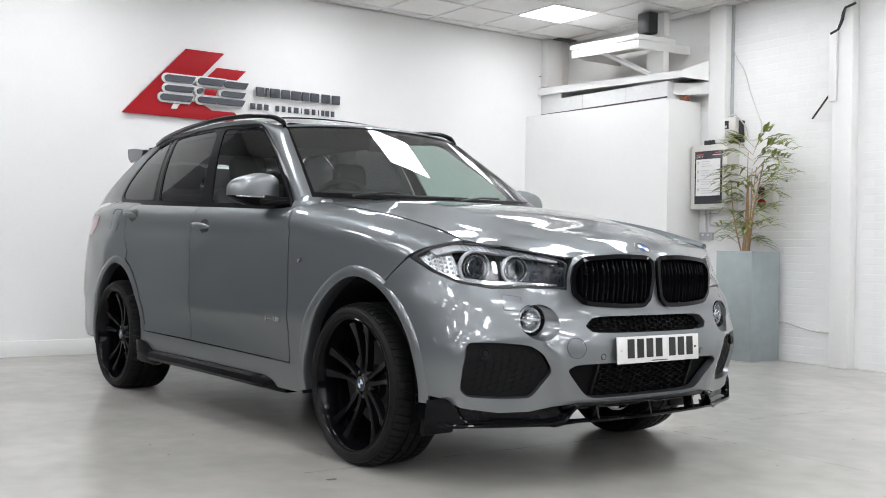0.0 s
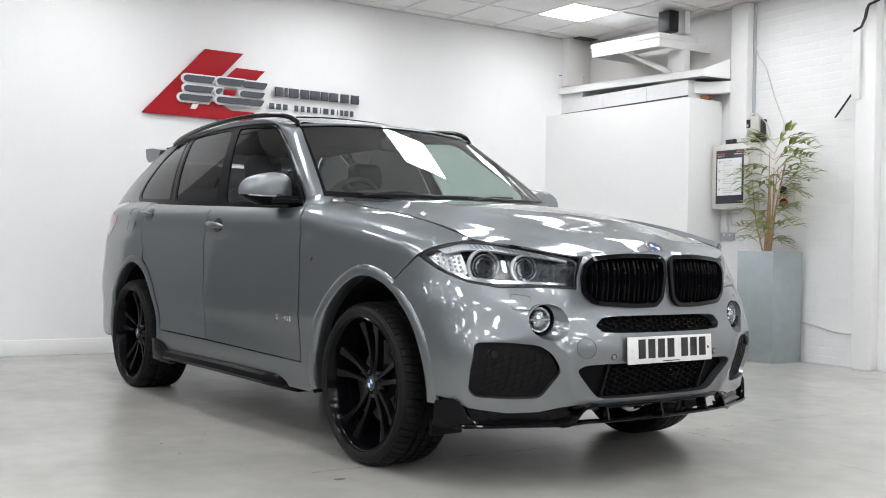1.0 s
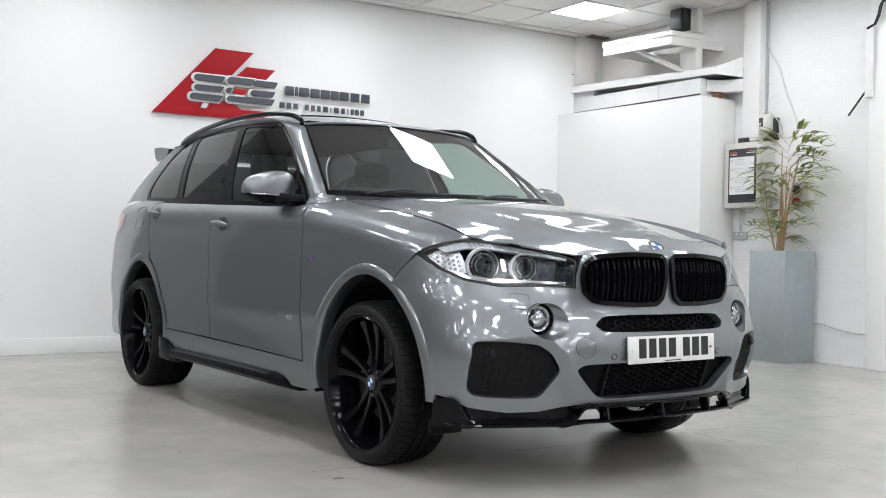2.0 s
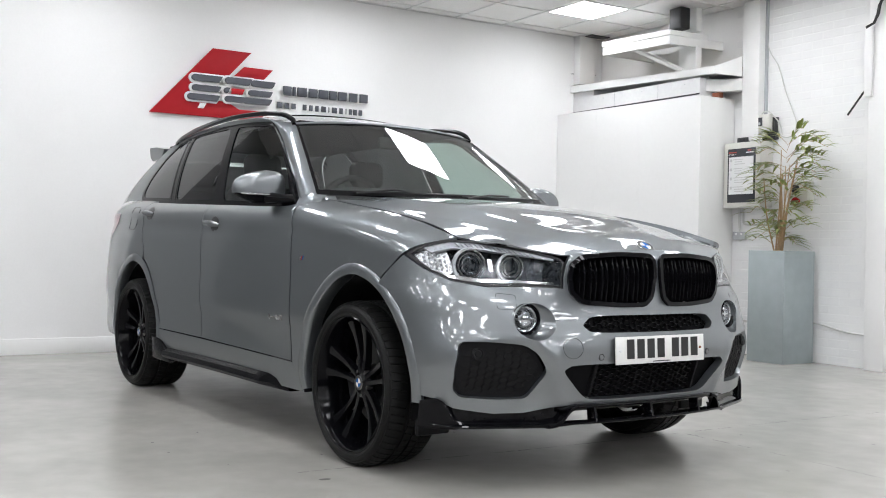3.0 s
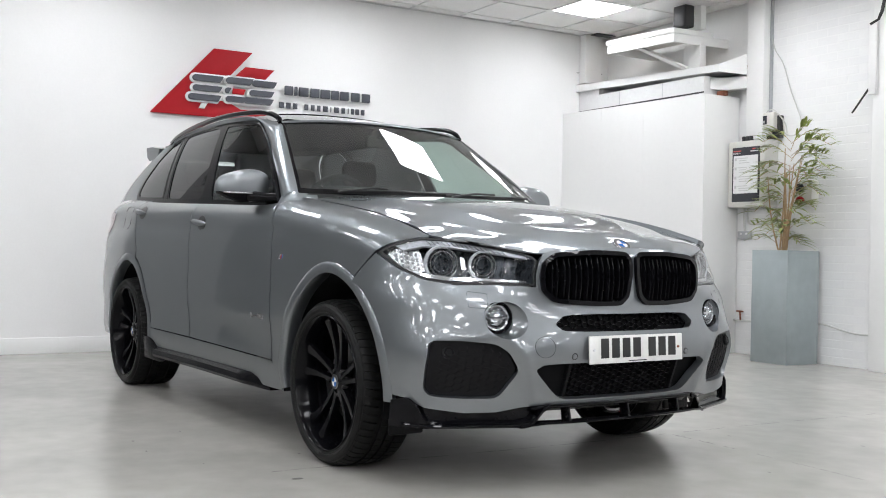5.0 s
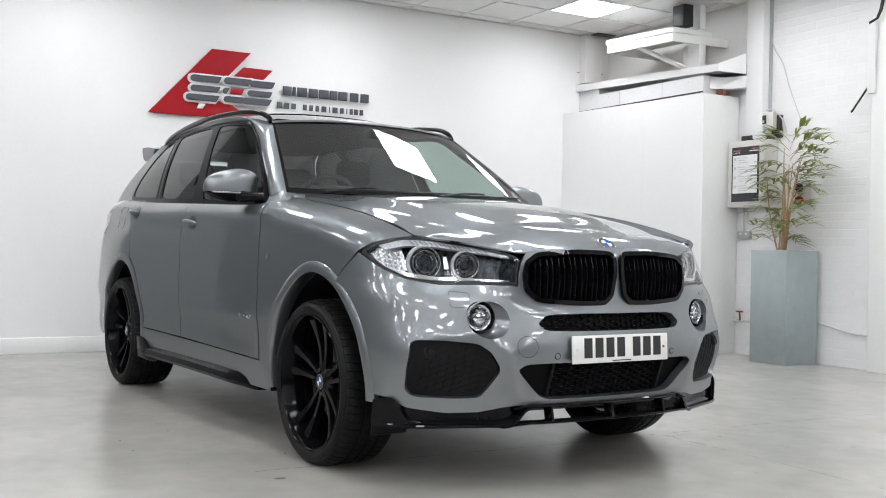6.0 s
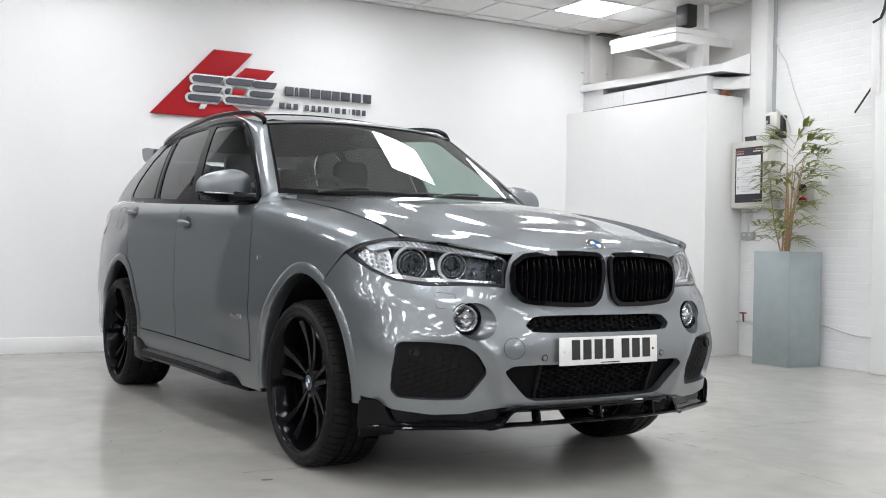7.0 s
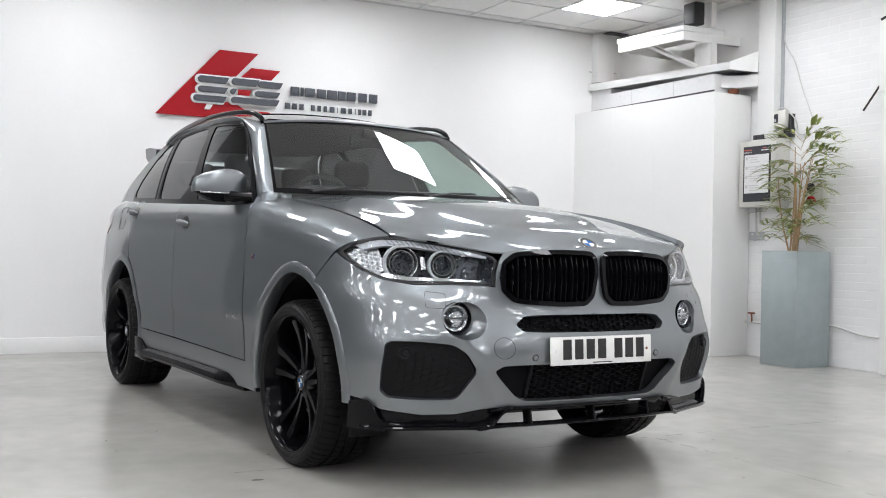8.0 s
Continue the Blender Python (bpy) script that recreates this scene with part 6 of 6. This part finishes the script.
    part("brake_disc", lathe([(0.08, -0.085), (0.185, -0.085), (0.187, -0.09), (0.187, -0.105), (0.08, -0.105)], m, 48), DISC, tyre, "grey brake disc")
    part("disc_bell", lathe([(0.0, -0.055), (0.075, -0.055), (0.082, -0.085)], m, 40), TRIM, tyre)
    part("caliper", box((0.10, -0.09, -0.125), (0.205, 0.09, -0.06), 0.015, m=m @ Matrix.Rotation(radians(200), 4, "Z")), TRIM, tyre, "dark brake caliper")
    part("barrel_back", lathe([(0.0, i + 0.06), (0.225, i + 0.055)], m, 40), CARPET, tyre)


for s in (-1, 1):
    wheel(0.0, s, 0.897, 0.275)
    wheel(REAR, s, 0.908, 0.305)


def lower_trim():
    # front splitter: a winglet at each corner, a flat blade outside, an upper lip with open gaps and fins below it in the middle
    for s in (-1, 1):
        # winglet: an upright plate by the wheel that runs down to the blade
        wing = [(0.921, 0.350), (0.905, 0.362), (0.893, 0.360), (0.877, 0.340), (0.858, 0.296), (0.836, 0.268), (0.836, 0.250), (0.88, 0.247), (0.921, 0.246)]
        part("splitter_winglet", outward(skin(nose_surf(0.022), on_nose(wing, s), [], 0.02, 0.012, 0.012), (0.5, s, 0)), GLOSS, car, "gloss black upright splitter winglet", 40)
        edge = [Vector(nose_surf(0.024)(along(s * y), z)) for y, z in ((0.905, 0.362), (0.893, 0.361), (0.877, 0.341), (0.858, 0.297), (0.836, 0.269))]
        part("winglet_edge", tube(smooth_line(edge, 4), 0.0045, sides=6), GLOSS, car, "rolled winglet edge")
        # dark shelf from the bumper's lower edge out to the blade, and the blade's rolled edge
        rows = []
        ys = np.linspace(0.905, 0.455, 30)
        for y in ys:
            t = (0.905 - y) / 0.45
            top = float(np.interp(y, [0.44, 0.50, 0.59, 0.706, 0.847, 0.91], [0.338, 0.333, 0.314, 0.312, 0.334, 0.366]))
            base = float(np.interp(y, [0.45, 0.47, 0.52, 0.62, 0.84, 0.91], [0.300, 0.268, 0.258, 0.257, 0.258, 0.258]))
            row = [nose_surf(o)(along(s * y), z) for o, z in ((-0.01, top), (-0.012, top - 0.012), (-0.006, base + 0.022), (0.010, base + 0.010), (0.034, base + 0.008), (0.040, base + 0.003), (0.036, base - 0.004), (-0.03, base - 0.004))]
            rows.append(row)
        bm = loft(rows)
        part("splitter_corner", outward(bm, (1, 0, 0.6)), GLOSS, car, "gloss black splitter corner", 35)
        # the blade's kink: a strut that climbs from the blade to the upper lip
        strut = [Vector(nose_surf(o)(along(s * y), z)) for o, y, z in ((0.036, 0.512, 0.256), (0.036, 0.470, 0.268), (0.030, 0.430, 0.318), (0.024, 0.395, 0.334))]
        line = smooth_line(strut, 5)
        bm = loft([[c + Vector((0.004, 0, -0.006)), c + Vector((0.004, 0, 0.006)), c + Vector((-0.045, 0, 0.012)), c + Vector((-0.045, 0, -0.006))] for c in line], closed=True)
        bmesh.ops.recalc_face_normals(bm, faces=bm.faces[:])
        part("splitter_strut", bm, GLOSS, car, "slanting gloss black splitter strut", 40)
        # rubber deflector hanging ahead of the tyre
        part("wheel_deflector", box((0.40, min(s * 0.70, s * 0.86), 0.185), (0.425, max(s * 0.70, s * 0.86), 0.30), 0.008), PLASTIC, car, "black rubber air deflector ahead of the tyre")
        skirt_rows = []
        for x in np.linspace(-2.30, -0.66, 24):
            t = (x + 2.30) / 1.64
            y = 0.905
            z = 0.243 + 0.004 * math.sin(t * 3)
            f = min(1, (1 - t) * 8, 1)
            skirt_rows.append([(x, s * 0.82, z + 0.060), (x, s * (y + 0.035 * f), z + 0.066), (x, s * (y + 0.058 * f), z + 0.048), (x, s * (y + 0.068 * f), z + 0.022), (x, s * (y + 0.055 * f), z + 0.004), (x, s * (y + 0.02 * f), z - 0.008), (x, s * 0.82, z - 0.008)])
        bm = loft(skirt_rows, closed=True)
        bmesh.ops.recalc_face_normals(bm, faces=bm.faces[:])
        part("side_skirt", bm, WINTRIM, car, "gloss black side skirt blade", 30)
        fin = [(-2.50, 0.225), (-2.52, 0.362), (-2.43, 0.362), (-2.36, 0.345), (-2.17, 0.238), (-2.2, 0.222)]
        part("skirt_fin", outward(prism([(x, s * 0.925, z) for x, z in fin], (0, s * 0.035, 0), bevel=0.006), (0, s, 0)), WINTRIM, car, "gloss black skirt end fin", 30)
    rows = []
    for y in np.linspace(-0.515, 0.515, 41):
        x = float(nose_x(y, 0.31))
        rise = 0.010 * min(1, max(0, (0.515 - abs(y)) / 0.10))
        rows.append([(x - 0.015, y, 0.254 + rise), (x + 0.032, y, 0.253 + rise), (x + 0.040, y, 0.257 + rise), (x + 0.036, y, 0.264 + rise), (x - 0.015, y, 0.264 + rise)])
    bm = loft(rows, closed=True)
    bmesh.ops.recalc_face_normals(bm, faces=bm.faces[:])
    part("splitter_blade", bm, GLOSS, car, "gloss black centre splitter blade", 40)
    for y in (-0.304, -0.0, 0.302):
        x = float(nose_x(y, 0.31))
        part("splitter_fin", outward(prism([(x - 0.02, y - 0.006, 0.264), (x + 0.034, y - 0.006, 0.264), (x + 0.018, y - 0.006, 0.328), (x - 0.03, y - 0.006, 0.328)], (0, 0.012, 0), bevel=0.003), (1, 0, 0)), GLOSS, car, "black splitter fin")
    rows = []
    for y in np.linspace(-0.47, 0.47, 45):
        dip = 0.012 * ease((abs(y) - 0.40) / 0.07)
        rows.append([nose_surf(o)(along(y), z - dip) for o, z in ((-0.012, 0.352), (-0.008, 0.342), (0.018, 0.341), (0.024, 0.335), (0.020, 0.327), (-0.05, 0.322), (-0.07, 0.302))])
    part("upper_lip", outward(loft(rows), (1, 0, 0.3)), GLOSS, car, "gloss black upper splitter lip", 35)
    # underbody and cabin floor
    part("underbody", box((-3.85, -0.56, 0.24), (0.42, 0.56, 0.44), 0.02), CARPET, car, "dark underbody")
    part("undertray", box((0.42, -0.74, 0.325), (0.66, 0.74, 0.44), 0.01), CARPET, car, "dark undertray behind the bumper")
    part("underbody_side", box((-2.45, -0.88, 0.27), (-0.48, 0.88, 0.42), 0.02), CARPET, car, "dark floor pan")
    part("engine_bay", box((-0.45, -0.55, 0.44), (0.62, 0.55, 0.78), 0.02), CARPET, car, "dark engine bay block")


lower_trim()


def cabin():
    part("dashboard", prism([(-0.50, -0.72, 1.10), (-0.62, -0.72, 1.185), (-0.95, -0.72, 1.19), (-1.08, -0.72, 1.13), (-1.05, -0.72, 0.80), (-0.5, -0.72, 0.80)], (0, 1.44, 0), bevel=0.02), LEATHER, car, "black dashboard", 40)
    part("instrument_hood", box((-1.06, -0.52, 1.14), (-0.80, -0.12, 1.275), 0.06, seg=4), LEATHER, car, "black instrument hood")
    part("cabin_floor", box((-3.6, -0.78, 0.46), (-0.5, 0.78, 0.52)), CARPET, car, "dark cabin floor")
    part("bulkhead", box((-0.56, -0.74, 0.45), (-0.48, 0.74, 1.15)), CARPET, car, "dark bulkhead")
    for s in (-1, 1):
        part("door_card", box((-2.9, -0.015, 0.5), (-0.7, 0.015, 1.16), m=Matrix.Translation((0, s * 0.81, 0))), LEATHER, car, "black inner door panel")
    m = Matrix.Translation((-1.15, -0.32, 1.175)) @ pose(0, 0, 0, 0, -64, 0)
    ring = [m @ Vector((0.185 * math.cos(a), 0.185 * math.sin(a), 0)) for a in np.linspace(0, 2 * math.pi, 36, endpoint=False)]
    sw = part("steering_wheel", tube(ring, 0.016, closed=True, sides=10), LEATHER, car, "black leather steering wheel", 60)
    part("wheel_boss", lathe([(0, 0.03), (0.06, 0.028), (0.075, 0.0), (0.05, -0.03)], m, 24), LEATHER, sw)
    for a in (0, 120, 240):
        part("wheel_spoke", box((0.05, -0.02, -0.008), (0.18, 0.02, 0.01), 0.006, m=m @ Matrix.Rotation(radians(a + 90), 4, "Z")), SATIN, sw)

    def seat(x, y):
        base = part("seat", box((x - 0.25, y - 0.25, 0.55), (x + 0.28, y + 0.25, 0.78), 0.06, seg=3), LEATHER, car, "black leather seat", 50)
        part("seat_back", box((-0.09, -0.25, 0), (0.07, 0.25, 0.62), 0.06, m=Matrix.Translation((x - 0.25, y, 0.72)) @ pose(0, 0, 0, 0, -14, 0), seg=3), LEATHER, base, "", 50)
        part("headrest", box((-0.05, -0.125, 0), (0.06, 0.125, 0.18), 0.054, m=Matrix.Translation((x - 0.42, y, 1.36)) @ pose(0, 0, 0, 0, -8, 0), seg=3), LEATHER, base, "", 50)
    for y in (-0.385, 0.385):
        seat(-1.72, y)
        seat(-2.65, y)
    part("rear_bench_gap", box((-2.95, -0.2, 0.6), (-2.75, 0.2, 1.25), 0.04), LEATHER, car)
    m = Matrix.Translation(Vector(screen_at(0.0, 0.86)) + Vector((-0.09, 0, -0.05)))
    part("interior_mirror", box((-0.02, -0.12, -0.035), (0.02, 0.12, 0.035), 0.015, m=m), TRIM, car, "interior mirror")
    part("sensor_block", box((-0.05, -0.06, -0.02), (0.06, 0.06, 0.03), 0.015, m=Matrix.Translation(Vector(screen_at(0.0, 0.9)) + Vector((-0.06, 0, -0.03)))), TRIM, car, "black sensor housing")
    part("headlining", box((-3.4, -0.55, 1.655), (-1.3, 0.55, 1.665)), CARPET, car, "dark headlining")


cabin()


def badges():
    s = -1
    for x, z, w, h, mat in ((-0.466, 0.898, 0.005, 0.020, BLUE), (-0.473, 0.897, 0.005, 0.020, INK), (-0.480, 0.896, 0.005, 0.020, RED), (-0.494, 0.895, 0.018, 0.020, SATIN)):
        part("side_badge", outward(skin(side_surf(s, 0.002), [(x - w / 2, z - h / 2), (x + w / 2, z - h / 2), (x + w / 2 + 0.006, z + h / 2), (x - w / 2 + 0.006, z + h / 2)], [], 0.02, 0.003), (0, s, 0)), mat, car, "small coloured side badge bar")
    x = -0.80
    for w, h in ((0.018, 0.024), (0.05, 0.004), (0.017, 0.024), (0.017, 0.024), (0.013, 0.026)):
        part("model_badge", outward(skin(side_surf(s, 0.002), [(x, 0.60 - h / 2), (x + w, 0.60 - h / 2), (x + w, 0.60 + h / 2), (x, 0.60 + h / 2)], [], 0.02, 0.003), (0, s, 0)), SATIN, car, "chrome model badge bar")
        x += w + 0.009
    flap = rounded([(-2.965, 1.195), (-3.13, 1.20), (-3.15, 1.05), (-3.01, 1.045)], 4, 0.4)
    part("fuel_flap_groove", tube([side_surf(s, 0.0)(x, z) for x, z in flap + flap[:1]], 0.0018, sides=5), TRIM, car, "thin fuel flap groove")


badges()


floor_marks()


# ---- painted bricks of the right wall: those in plain view one by one, the rest joined ----
def bricks():
    def brick_mesh(w, h, d):
        b = 0.004
        bm = bmesh.new()
        f = [bm.verts.new(p) for p in ((b, 0, b), (w - b, 0, b), (w - b, 0, h - b), (b, 0, h - b))]
        k = [bm.verts.new(p) for p in ((0, d, 0), (w, d, 0), (w, d, h), (0, d, h))]
        bm.faces.new(f)
        for i in range(4):
            bm.faces.new((f[i], k[i], k[(i + 1) % 4], f[(i + 1) % 4]))
        bmesh.ops.recalc_face_normals(bm, faces=bm.faces[:])
        me = bpy.data.meshes.new("brick")
        bm.to_mesh(me)
        bm.free()
        return finish(me, BRICK, 0)
    whole = brick_mesh(0.219, 0.0705, 0.003)
    rng = random.Random(5)
    rest = bmesh.new()
    course = 0
    while course * 0.075 < HIGH - 0.08:
        a = 2.04 + (0.1125 if course % 2 else 0.0)
        while a < 6.0:
            z = course * 0.075 + 0.004
            out = SIDE - 0.0006 - rng.random() * 0.0007
            if a + 0.22 < 3.6 and course < 43 and len([c for c in brick_wall.children]) < 300 and not (2.1 < a < 2.5 and z > 2.06):
                ob = new("brick", whole)
                ob.parent = brick_wall
                ob.location = (a, out, z)
            elif not (3.36 < a < 3.8):
                v = [rest.verts.new(p) for p in ((a + 0.004, out, z + 0.004), (a + 0.213, out, z + 0.004), (a + 0.213, out, z + 0.0645), (a + 0.004, out, z + 0.0645))]
                w = [rest.verts.new(p) for p in ((a, SIDE + 0.001, z), (a + 0.217, SIDE + 0.001, z), (a + 0.217, SIDE + 0.001, z + 0.0685), (a, SIDE + 0.001, z + 0.0685))]
                rest.faces.new(v)
                for i in range(4):
                    rest.faces.new((v[i], w[i], w[(i + 1) % 4], v[(i + 1) % 4]))
            a += 0.225
        course += 1
    ob = part("brickwork", rest, BRICK, brick_wall, "white painted bricks", 0)
    tagged(ob, kind="stuff")


bricks()
